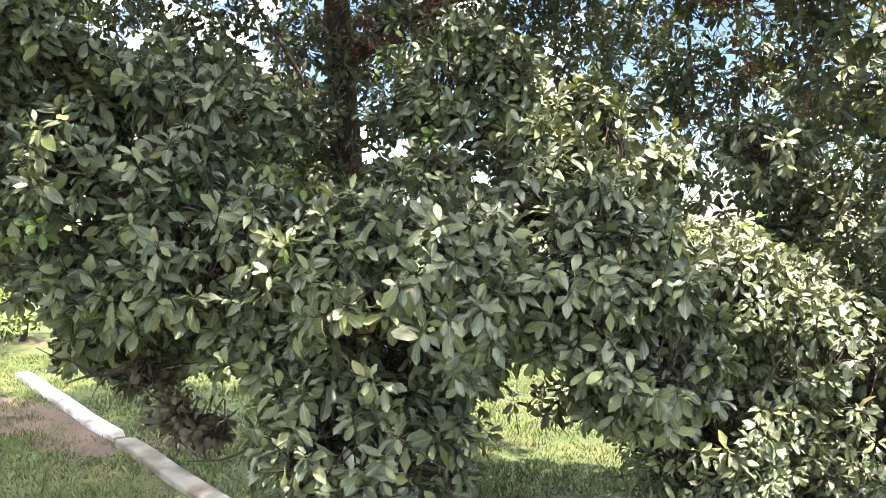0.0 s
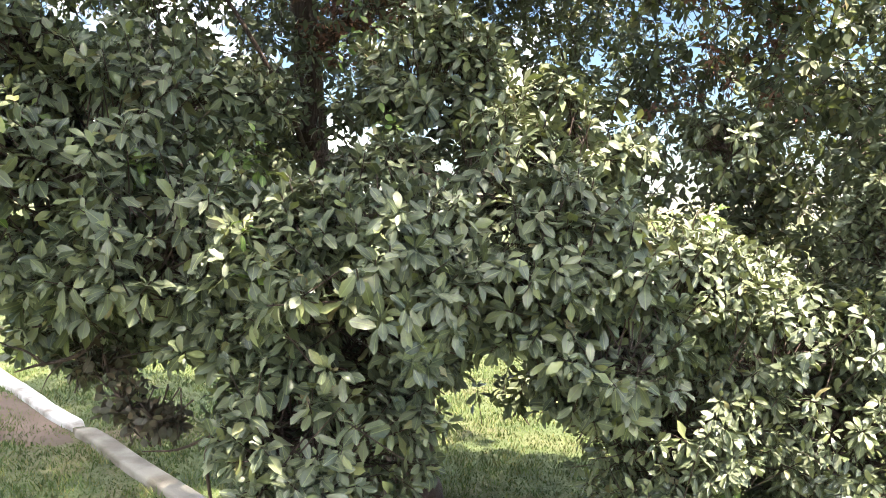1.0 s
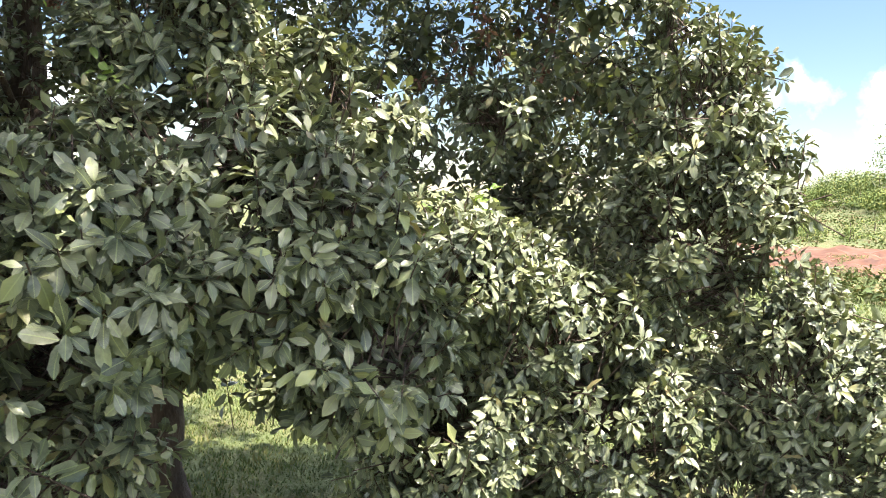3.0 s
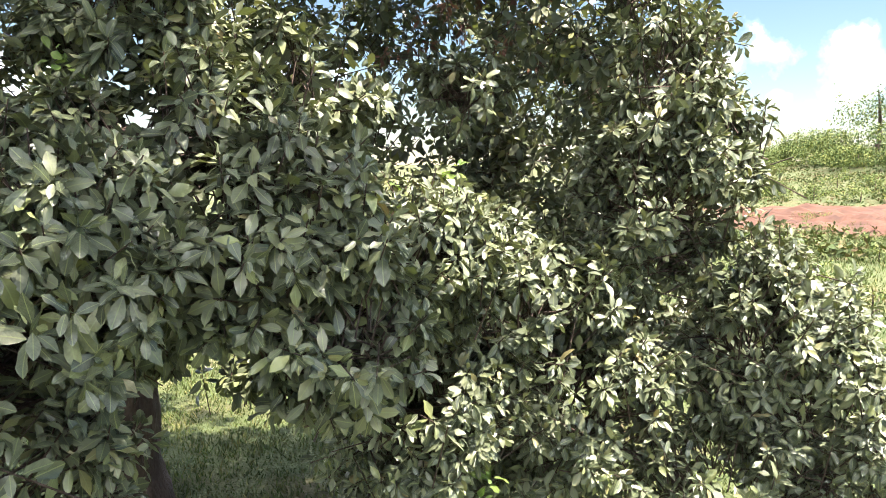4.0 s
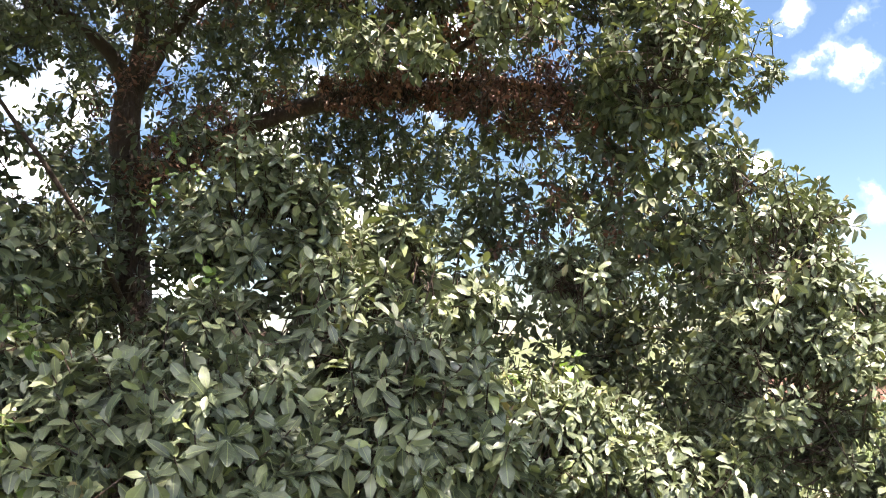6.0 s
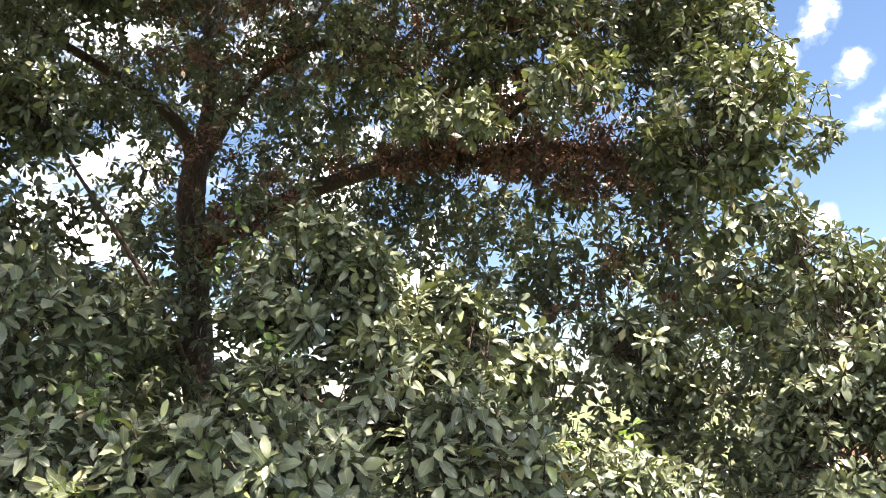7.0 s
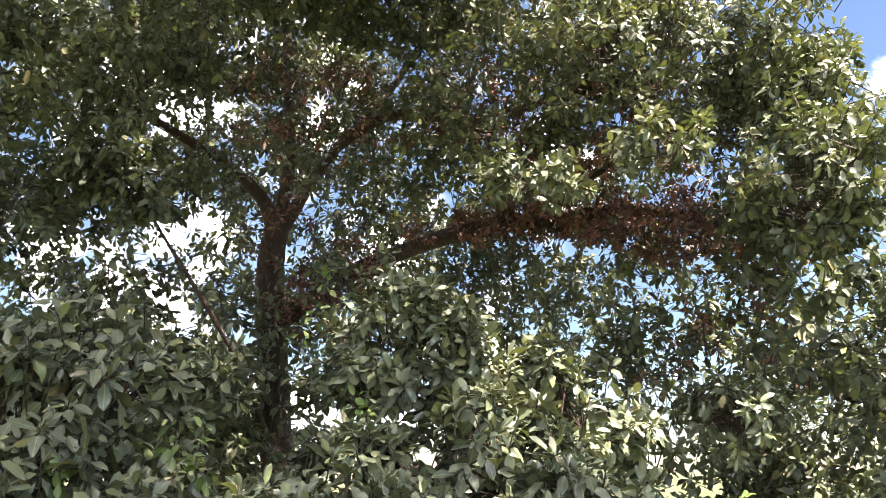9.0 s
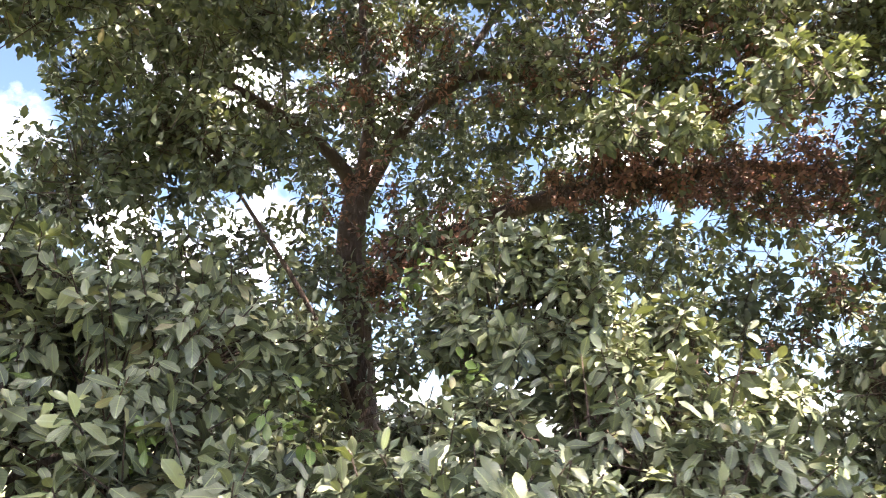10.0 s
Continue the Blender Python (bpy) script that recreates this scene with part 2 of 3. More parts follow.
def tube_arrays(path, sides, knots=0.12, seed=0):
    """Corners and quads of a knobbly tapered limb along a path of x, y, z, radius."""
    rng = np.random.default_rng(seed)
    verts = []
    side = np.array([1.0, 0.2, 0.1])
    for i, (x, y, z, r) in enumerate(path):
        d = path[min(i + 1, len(path) - 1)][:3] - path[max(i - 1, 0)][:3]
        d = d / (np.linalg.norm(d) + 1e-9)
        side = side - d * (side @ d)
        side /= np.linalg.norm(side) + 1e-9
        other = np.cross(d, side)
        for k in range(sides):
            a = 2 * math.pi * k / sides
            rr = r * (1 + knots * (noise.noise(Vector((x * 3 + math.cos(a), y * 3 + math.sin(a), z * 2.5 + seed))) + rng.uniform(-0.35, 0.35)))
            verts.append(np.array([x, y, z]) + rr * (math.cos(a) * side + math.sin(a) * other))
    n = len(path)
    quads = [(i * sides + k, i * sides + (k + 1) % sides, (i + 1) * sides + (k + 1) % sides, (i + 1) * sides + k)
             for i in range(n - 1) for k in range(sides)]
    return np.array(verts), np.array(quads)


def limb(name, points, parent, steps=6, sides=10, knots=0.14, label="", mat=None, seed=0):
    v, q = tube_arrays(smooth_path(points, steps), sides, knots, seed)
    ob = new(name, mesh_from(name, v, np.zeros((0, 3), np.int32), q, mat or BARK))
    return tagged(child(ob, parent), label)


# ---- leaves ----
def leaf_template(rows):
    """Corner factors (side, along) of an obovate leaf, with its faces."""
    grid = [(0.0, 0.0)]
    for s, w in rows:
        grid += [(-w, s), (0.0, s), (w, s)]
    grid.append((0.0, 1.0))
    g = np.array(grid)
    tri, quad = [(0, 2, 1), (0, 3, 2)], []
    for i in range(len(rows) - 1):
        a, b = 1 + 3 * i, 4 + 3 * i
        quad += [(a, a + 1, b + 1, b), (a + 1, a + 2, b + 2, b + 1)]
    e, last = len(grid) - 1, 1 + 3 * (len(rows) - 1)
    tri += [(last, last + 1, e), (last + 1, last + 2, e)]
    return g, np.array(tri), np.array(quad, int).reshape(-1, 4)


FINE = leaf_template([(0.14, 0.10), (0.36, 0.20), (0.60, 0.238), (0.80, 0.180), (0.93, 0.085)])
MIDDLING = leaf_template([(0.20, 0.135), (0.52, 0.235), (0.82, 0.158)])
PLAIN = leaf_template([(0.30, 0.185), (0.72, 0.21)])
SMALL = leaf_template([(0.55, 0.26)])


def unit(v):
    return v / (np.linalg.norm(v, axis=-1, keepdims=True) + 1e-9)


def leaves_arrays(at, along, face, size, width, bend, fold, shape):
    """All leaves of one mesh: at, along, face are (n, 3); the rest (n,)."""
    g, tri, quad = shape
    along = unit(along)
    side = unit(np.cross(along, face))
    face = np.cross(side, along)
    u, s = g[:, 0][None], g[:, 1][None]
    L = size[:, None]
    x = u * width[:, None] * L * 0.9
    wave = 0.085 * L * np.sin(s * 9.0 + at[:, :1] * 40.0) * np.sign(u)
    z = np.abs(x) * fold[:, None] - bend[:, None] * s**2 * L + wave * np.abs(u) * 4
    y = s * L * (1 - 0.12 * np.abs(bend[:, None]) * s)
    v = at[:, None] + x[..., None] * side[:, None] + y[..., None] * along[:, None] + z[..., None] * face[:, None]
    k, n = len(g), len(at)
    base = (np.arange(n) * k)[:, None, None]
    uv = np.stack([np.broadcast_to(g[:, 0] / 0.245, (n, k)), np.broadcast_to(g[:, 1], (n, k))], -1)
    return v.reshape(-1, 3), (tri[None] + base).reshape(-1, 3), (quad[None] + base).reshape(-1, 4), uv.reshape(-1, 2)


def shoots(rng, tips, axes, leaf_size, per):
    """Rosettes of leaves at shoot tips, with older leaves further down the shoot."""
    n = len(tips)
    k = np.arange(per)[None]
    turn = k * 2.39996 + rng.uniform(0, 6.28, (n, 1)) + rng.normal(0, 0.25, (n, per))
    age = (k + rng.uniform(-0.5, 0.5, (n, per))) / per
    along_jitter = 0.24 * rng.normal(0, 1, (n, per, 3))
    spread = np.radians(28 + 75 * np.clip(age, 0, 1)**0.8 + rng.normal(0, 10, (n, per)))
    back = 0.012 + 0.21 * np.clip(age, 0, 1) ** 1.7 * leaf_size / 0.13
    ref = np.tile(np.array([0.3, 0.2, 1.0]), (n, 1))
    e1 = unit(np.cross(axes, ref))
    e2 = np.cross(axes, e1)
    radial = np.cos(turn)[..., None] * e1[:, None] + np.sin(turn)[..., None] * e2[:, None]
    along = np.cos(spread)[..., None] * axes[:, None] + np.sin(spread)[..., None] * radial + along_jitter
    along[..., 2] -= rng.uniform(0.0, 0.95, (n, per)) * (0.3 + age)
    face = 0.65 * axes[:, None] - 0.3 * radial + np.array([0, 0, 0.75]) + rng.normal(0, 0.48, (n, per, 3))
    at = tips[:, None] - axes[:, None] * back[..., None] + 0.012 * radial
    size = leaf_size * rng.uniform(0.62, 1.25, (n, per)) * (0.78 + 0.35 * np.clip(age * 2, 0, 1))
    flat = lambda a: a.reshape(-1, *a.shape[2:])
    m = n * per
    return (flat(at), flat(along), flat(face), flat(size), rng.uniform(0.92, 1.28, m),
            rng.uniform(-0.1, 0.5, m), rng.uniform(0.02, 0.5, m))


def twig_arrays(starts, ends, r):
    """Three-sided twigs from starts to ends."""
    n = len(starts)
    d = unit(ends - starts)
    e1 = unit(np.cross(d, np.tile(np.array([0.2, 0.3, 1.0]), (n, 1))))
    e2 = np.cross(d, e1)
    ring = [np.cos(a) * e1 + np.sin(a) * e2 for a in (0, 2.094, 4.189)]
    v = np.stack([starts + c * r for c in ring] + [ends + c * r * 0.6 for c in ring], 1).reshape(-1, 3)
    q = np.array([(0, 1, 4, 3), (1, 2, 5, 4), (2, 0, 3, 5)])[None] + (np.arange(n) * 6)[:, None, None]
    return v, q.reshape(-1, 4)


def lobe_tips(rng, centre, radii, count, shell=0.62, turned=0.0):
    """Shoot tips and outward axes in an uneven ellipsoid of foliage."""
    d = unit(rng.normal(0, 1, (count, 3)))
    rough = np.array([noise.noise(Vector(v * 2.1) + Vector(centre)) for v in d])
    fine = np.array([noise.noise(Vector(v * 5.0) + Vector(centre)) for v in d])
    r = (shell + (1 - shell) * rng.uniform(0, 1, count) ** 0.6) * (1 + 0.28 * rough + 0.16 * fine)
    c, s = math.cos(turned), math.sin(turned)
    p = d * np.array(radii) * r[:, None]
    nrm = unit(d / np.array(radii))
    spin = np.array([[c, -s, 0], [s, c, 0], [0, 0, 1]])
    p, nrm = p @ spin.T, nrm @ spin.T
    axes = unit(nrm * 1.0 + np.array([0, 0, 0.42]) + rng.normal(0, 0.33, (count, 3)))
    return np.array(centre) + p, axes


# ---- ground ----
def ground_height(x, y):
    d = math.hypot(x, y)
    a = math.degrees(math.atan2(x, y))
    rise = min(max((d - 42) / 70, 0), 1)
    rise = rise * rise * (3 - 2 * rise)
    return rise * 9.0 * min(max((a - 30) / 30, -0.1), 1.0) + 0.03 * noise.noise(Vector((x * 0.25, y * 0.25, 0))) * min(d / 12, 1)


def build_ground():
    radii = [0.0, 1.5] + [1.5 + 0.8 * i for i in range(1, 26)] + [21.5 * 1.12**i for i in range(1, 47)]
    sides = 120
    v, q, t = [(0, 0, 0)], [], []
    for r in radii[1:]:
        for k in range(sides):
            a = 2 * math.pi * k / sides
            x, y = r * math.sin(a), r * math.cos(a)
            v.append((x, y, ground_height(x, y)))
    for k in range(sides):
        t.append((0, 1 + (k + 1) % sides, 1 + k))
    for i in range(len(radii) - 2):
        for k in range(sides):
            a, b = 1 + i * sides, 1 + (i + 1) * sides
            q.append((a + k, a + (k + 1) % sides, b + (k + 1) % sides, b + k))
    ob = new("ground", mesh_from("ground", np.array(v), np.array(t), np.array(q), GROUND))
    return tagged(ob, "uneven green lawn running out to a grassy hillside", "ground", kind="structure")


build_ground()


def earth_patch(name, centre, along, half_l, half_w, mat, label, lift=0.012, seed=0, rough=0.02, rings=7, sides=48):
    """An irregular patch of bare soil that follows the ground."""
    v, t, q = [], [], []
    ca, sa = math.cos(along), math.sin(along)
    for i in range(rings + 1):
        for k in range(sides):
            a = 2 * math.pi * k / sides
            edge = 1 + 0.22 * noise.noise(Vector((math.cos(a) * 1.6, math.sin(a) * 1.6, seed))) + 0.12 * noise.noise(Vector((math.cos(a) * 6, math.sin(a) * 6, seed)))
            r = i / rings * edge
            px, py = r * half_l * math.cos(a), r * half_w * math.sin(a)
            x, y = centre[0] + px * ca - py * sa, centre[1] + px * sa + py * ca
            up = lift * (1 if i < rings else -2) + (rough * noise.noise(Vector((x * 0.9, y * 0.9, 3))) + rough * 0.5 * noise.noise(Vector((x * 2.6, y * 2.6, 8))) if i < rings else 0)
            v.append((x, y, ground_height(x, y) + max(up, lift * 0.6) if i < rings else ground_height(x, y) - 0.02))
    for i in range(rings):
        for k in range(sides):
            a, b = i * sides, (i + 1) * sides
            q.append((a + k, a + (k + 1) % sides, b + (k + 1) % sides, b + k))
    ob = new(name, mesh_from(name, np.array(v), np.zeros((0, 3), np.int32), np.array(q), mat))
    return tagged(ob, label, "ground", kind="structure")


earth_patch("red_earth", (28.5, 29.5), radians(-35), 15, 8.2, RED_EARTH, "bare red earth bank across the green hillside", 0.12, 5, 0.42, 18, 110)
earth_patch("bare_earth", (-6.1, 9.45), radians(-38), 2.0, 0.62, BROWN_EARTH, "trodden brown earth beside the white kerb", 0.012, 9)


def build_kerb(a, b, n, mat, label):
    """Low concrete edging, weathered and slightly uneven."""
    prof = [(-0.115, -0.06), (-0.112, 0.05), (-0.105, 0.07), (-0.08, 0.078), (0.08, 0.078), (0.105, 0.07), (0.112, 0.05), (0.115, -0.06)]
    a, b = Vector(a), Vector(b)
    d = (b - a).normalized()
    s = Vector((d.y, -d.x, 0))
    v, q = [], []
    for i in range(n + 1):
        c = a.lerp(b, i / n) + s * 0.05 * noise.noise(Vector((i * 0.13, 0, 7)))
        for j, (w, h) in enumerate(prof):
            wob = 0.012 * noise.noise(Vector((i * 0.6, j * 1.7, 2)))
            end = 0.6 if i in (0, n) else 1.0
            p = c + s * (w * end + wob)
            v.append((p.x, p.y, h * (end if h > 0 else 1) + wob + ground_height(c.x, c.y)))
    k = len(prof)
    for i in range(n):
        for j in range(k - 1):
            q.append((i * k + j, i * k + j + 1, (i + 1) * k + j + 1, (i + 1) * k + j))
    q.append(tuple(range(0, 4)))
    q.append((0, 3, 4, 7))
    q.append((4, 5, 6, 7))
    ob = new("kerb", mesh_from("kerb", np.array(v), np.zeros((0, 3), np.int32), np.array(q), mat))
    return tagged(ob, label, "kerb", kind="structure")


build_kerb((-7.95, 12.15, 0), (-4.49, 8.69, 0), 25, KERB, "whitewashed concrete kerb along the lawn")
# near length: the grey carries the shade that falls there
build_kerb((-4.47, 8.67, 0), (-1.65, 5.85, 0), 20, KERB_SHADED, "worn concrete kerb with its shade painted in as grey")


# ---- the tree ----
tree = tagged(empty("tree", (-0.3, 6.8, 0)), "large broad-leaved tree with waxy green leaves and reddish bark", "tree")
limb("trunk", [(-0.5, 6.85, -0.15, 0.34), (-0.55, 6.87, 0.35, 0.25), (-0.62, 6.93, 1.2, 0.2), (-1.2, 7.1, 2.2, 0.17), (-1.5, 7.28, 2.94, 0.15), (-1.6, 7.38, 3.9, 0.13),
               (-1.67, 7.47, 4.55, 0.125), (-1.63, 7.54, 5.05, 0.11)], tree, sides=16, steps=8, label="leaning reddish-brown trunk")
limb("limb", [(-1.55, 7.42, 4.05, 0.075), (-1.04, 7.5, 4.47, 0.08), (-0.31, 7.49, 4.77, 0.076), (0.34, 7.34, 4.9, 0.078), (0.76, 7.2, 4.9, 0.072),
              (1.44, 6.88, 4.87, 0.062), (1.83, 6.6, 4.74, 0.045), (2.5, 6.1, 4.4, 0.02)], tree, seed=1)
limb("limb", [(-1.65, 7.55, 4.95, 0.075), (-1.77, 7.44, 5.25, 0.062), (-2.05, 7.17, 5.49, 0.05), (-2.33, 6.91, 5.62, 0.042), (-2.71, 6.56, 5.78, 0.032), (-3.4, 6.2, 6.2, 0.02)], tree, seed=2)
limb("limb", [(-1.62, 7.54, 4.98, 0.07), (-1.54, 7.53, 5.7, 0.055), (-1.58, 7.54, 6.2, 0.045), (-1.61, 7.48, 6.8, 0.035), (-1.7, 7.6, 8.2, 0.02)], tree, seed=3)
limb("limb", [(-1.6, 7.54, 4.98, 0.075), (-1.45, 7.53, 5.22, 0.06), (-1.27, 7.47, 5.48, 0.048), (-1.07, 7.49, 5.78, 0.042), (-0.6, 7.6, 6.4, 0.04), (0.0, 7.8, 7.5, 0.02)], tree, seed=4)
limb("limb", [(-1.1, 7.48, 5.75, 0.045), (-0.62, 7.34, 6.0, 0.05), (-0.1, 7.3, 5.98, 0.05), (0.39, 7.27, 5.94, 0.045), (1.2, 7.0, 6.1, 0.02)], tree, seed=5)
limb("limb", [(-1.5, 7.1, 2.9, 0.03), (-1.5, 6.3, 3.35, 0.021), (-1.68, 5.85, 3.82, 0.017), (-2.0, 5.78, 4.32, 0.013), (-2.3, 5.75, 4.8, 0.008)], tree, seed=6)
limb("limb", [(0.72, 7.2, 4.9, 0.04), (1.0, 6.7, 4.98, 0.03), (1.2, 6.4, 5.05, 0.025), (1.5, 6.1, 5.15, 0.02), (2.1, 5.7, 5.3, 0.012)], tree, seed=12)
# four unseen limbs, added to carry the shading boughs
limb("limb", [(-1.2, 7.2, 7.0, 0.05), (-0.9, 6.2, 7.1, 0.055), (-0.6, 4.8, 7.0, 0.05), (-0.2, 3.4, 6.6, 0.04), (0.5, 2.2, 6.3, 0.02)], tree, seed=13)
limb("limb", [(-0.6, 4.9, 7.0, 0.04), (0.4, 3.6, 6.8, 0.035), (1.4, 2.2, 6.4, 0.02), (2.0, 1.5, 6.1, 0.01)], tree, seed=14)
limb("limb", [(-0.9, 6.2, 7.1, 0.04), (-1.8, 4.4, 7.0, 0.035), (-2.2, 3.0, 6.7, 0.015)], tree, seed=15)
limb("limb", [(-1.8, 4.4, 7.0, 0.032), (-2.8, 3.2, 6.2, 0.028), (-3.3, 2.3, 5.0, 0.022), (-3.45, 2.0, 3.8, 0.014), (-3.3, 1.4, 3.6, 0.006)], tree, seed=16)
limb("limb", [(-1.0, 7.0, 2.0, 0.07), (-0.9, 6.2, 2.35, 0.06), (-0.6, 5.2, 2.6, 0.045), (-0.4, 4.2, 2.6, 0.025), (-0.3, 3.4, 2.2, 0.012)], tree, seed=7)
limb("limb", [(-1.05, 7.05, 2.1, 0.07), (-1.5, 6.2, 2.4, 0.055), (-1.7, 5.0, 2.75, 0.045), (-1.8, 4.0, 2.8, 0.025), (-1.9, 3.3, 2.6, 0.012)], tree, seed=8)
limb("limb", [(-0.65, 6.9, 1.5, 0.07), (0.3, 6.2, 1.9, 0.06), (1.1, 5.2, 2.0, 0.045), (1.6, 4.5, 1.75, 0.03), (2.0, 4.2, 1.5, 0.014)], tree, seed=9)


# boughs of foliage: centre, radii, shoots; each limb carries its own
NEAR_LEFT = [(-2.15, 3.65, 3.38, 0.35, 0.35, 0.22, 90), (-2.25, 4.5, 1.95, 0.5, 0.4, 0.35, 220), (-1.85, 3.65, 2.75, 0.72, 0.55, 0.62, 420), (-1.3, 3.35, 2.4, 0.5, 0.4, 0.42, 260), (-2.65, 3.75, 3.15, 0.8, 0.6, 0.75, 420),
             (-1.6, 4.2, 3.2, 0.5, 0.5, 0.35, 180), (-1.72, 4.0, 2.1, 0.42, 0.35, 0.22, 110), (-2.9, 3.9, 2.55, 0.6, 0.5, 0.35, 160)]
NEAR_MIDDLE = [(-0.55, 4.1, 1.85, 0.32, 0.2, 0.3, 120), (0.2, 4.25, 2.58, 0.3, 0.25, 0.25, 95), (-0.52, 3.55, 1.95, 0.3, 0.28, 0.3, 120), (-1.08, 3.45, 2.05, 0.26, 0.3, 0.2, 45), (-0.45, 3.35, 2.36, 0.62, 0.5, 0.42, 420), (-0.62, 3.3, 1.64, 0.46, 0.42, 0.38, 290), (0.3, 3.6, 2.35, 0.6, 0.5, 0.42, 320),
               (0.55, 3.5, 2.02, 0.38, 0.36, 0.32, 170), (-0.7, 3.4, 1.15, 0.36, 0.32, 0.4, 140), (0.05, 4.0, 2.75, 0.6, 0.45, 0.35, 220)]
UPPER_MIDDLE = [(-0.25, 4.6, 3.3, 0.5, 0.45, 0.38, 270), (0.4, 4.8, 3.0, 0.6, 0.5, 0.42, 280), (0.5, 4.95, 4.46, 0.34, 0.28, 0.2, 46),
                (0.8, 5.0, 2.95, 0.42, 0.4, 0.3, 115)]
RIGHT_BANK = [(0.9, 4.05, 2.2, 0.56, 0.5, 0.36, 280), (1.5, 4.75, 3.05, 0.3, 0.25, 0.2, 40), (1.5, 4.2, 1.95, 0.6, 0.5, 0.42, 300), (1.12, 4.2, 1.5, 0.6, 0.5, 0.5, 300),
              (1.95, 4.3, 1.35, 0.55, 0.5, 0.5, 260), (1.3, 4.7, 0.95, 0.6, 0.4, 0.45, 170)]
RIGHT_EDGE = [(2.38, 4.3, 2.45, 0.45, 0.5, 0.55, 300), (2.38, 4.25, 3.05, 0.28, 0.35, 0.38, 80), (2.66, 4.25, 2.85, 0.26, 0.25, 0.32, 66), (2.86, 4.2, 2.72, 0.16, 0.2, 0.25, 30), (2.55, 4.3, 3.15, 0.18, 0.2, 0.2, 22), (2.45, 4.7, 3.5, 0.22, 0.3, 0.28, 50), (2.85, 4.0, 1.65, 0.5, 0.5, 0.5, 300),
              (3.1, 3.8, 1.3, 0.5, 0.5, 0.5, 260), (3.0, 3.95, 2.0, 0.28, 0.3, 0.26, 90), (2.75, 4.95, 4.35, 0.16, 0.2, 0.26, 26), (2.7, 4.45, 3.35, 0.16, 0.2, 0.24, 26), (2.6, 3.9, 0.95, 0.6, 0.5, 0.45, 240)]
DEEP = [(2.95, 5.2, 1.5, 0.5, 0.3, 0.4, 200), (3.55, 5.2, 1.3, 0.45, 0.3, 0.4, 170), (1.7, 7.2, 2.8, 1.1, 0.45, 1.0, 210), (2.9, 7.0, 2.5, 0.9, 0.45, 0.9, 243), (1.9, 6.9, 3.0, 1.0, 0.7, 1.1, 340), (0.7, 6.9, 3.5, 0.8, 0.6, 0.7, 187), (2.35, 5.6, 3.9, 0.55, 0.7, 0.8, 225), (1.9, 6.6, 4.2, 0.8, 0.6, 0.6, 127), (2.5, 5.0, 3.3, 0.35, 0.4, 0.5, 67),
        (0.7, 6.2, 2.1, 0.7, 0.5, 0.5, 182), (-1.9, 5.4, 2.6, 0.7, 0.6, 0.5, 151), (2.0, 6.1, 1.6, 1.0, 0.6, 0.8, 324),
        (2.75, 6.6, 2.7, 0.7, 0.6, 1.4, 405), (2.2, 5.9, 1.5, 0.9, 0.4, 0.9, 263), (3.3, 6.2, 1.5, 0.8, 0.5, 0.7, 202), (3.15, 5.6, 3.05, 0.4, 0.5, 0.5, 151), (2.9, 5.4, 2.5, 0.5, 0.5, 0.7, 182), (-1.5, 5.6, 2.7, 0.5, 0.4, 0.2, 81)]
HIGH_RIGHT = [(2.0, 4.6, 4.25, 0.42, 0.4, 0.42, 136), (2.25, 5.0, 4.9, 0.35, 0.4, 0.4, 79), (1.3, 5.5, 5.45, 0.85, 0.8, 0.5, 237), (2.2, 5.4, 4.8, 0.55, 0.7, 0.8, 230), (1.15, 4.6, 4.5, 0.3, 0.3, 0.2, 32), (2.0, 5.8, 5.9, 1.0, 1.0, 0.7, 302),
              (0.5, 6.2, 5.6, 0.9, 0.8, 0.6, 201), (0.6, 6.0, 6.6, 1.2, 1.1, 0.8, 288), (1.4, 7.6, 5.0, 1.2, 1.1, 0.9, 136)]
HIGH_LEFT = [(-3.64, 6.60, 4.99, 0.4, 0.4, 0.35, 80), (-3.82, 6.80, 5.92, 0.4, 0.4, 0.4, 80), (-3.62, 6.20, 4.43, 0.4, 0.3, 0.25, 50), (-1.2, 6.4, 7.0, 0.9, 0.8, 0.5, 220), (-2.7, 6.2, 6.3, 1.0, 0.9, 0.7, 330), (-3.25, 5.8, 4.6, 0.6, 0.6, 0.6, 75), (-3.3, 8.0, 6.2, 0.9, 0.5, 0.7, 80),
             (-4.1, 6.0, 6.65, 0.9, 0.9, 0.5, 190), (-3.6, 7.6, 7.0, 1.0, 0.7, 0.8, 190), (-2.85, 7.5, 5.4, 0.6, 0.4, 0.4, 60), (-2.2, 7.4, 3.2, 0.7, 0.6, 0.6, 190), (-3.4, 6.8, 3.5, 0.8, 0.7, 0.6, 210),
             (-2.75, 5.9, 5.4, 0.5, 0.5, 0.4, 45), (-3.3, 5.0, 5.6, 0.6, 0.6, 0.4, 130), (-2.9, 6.4, 4.95, 0.5, 0.5, 0.45, 55)]
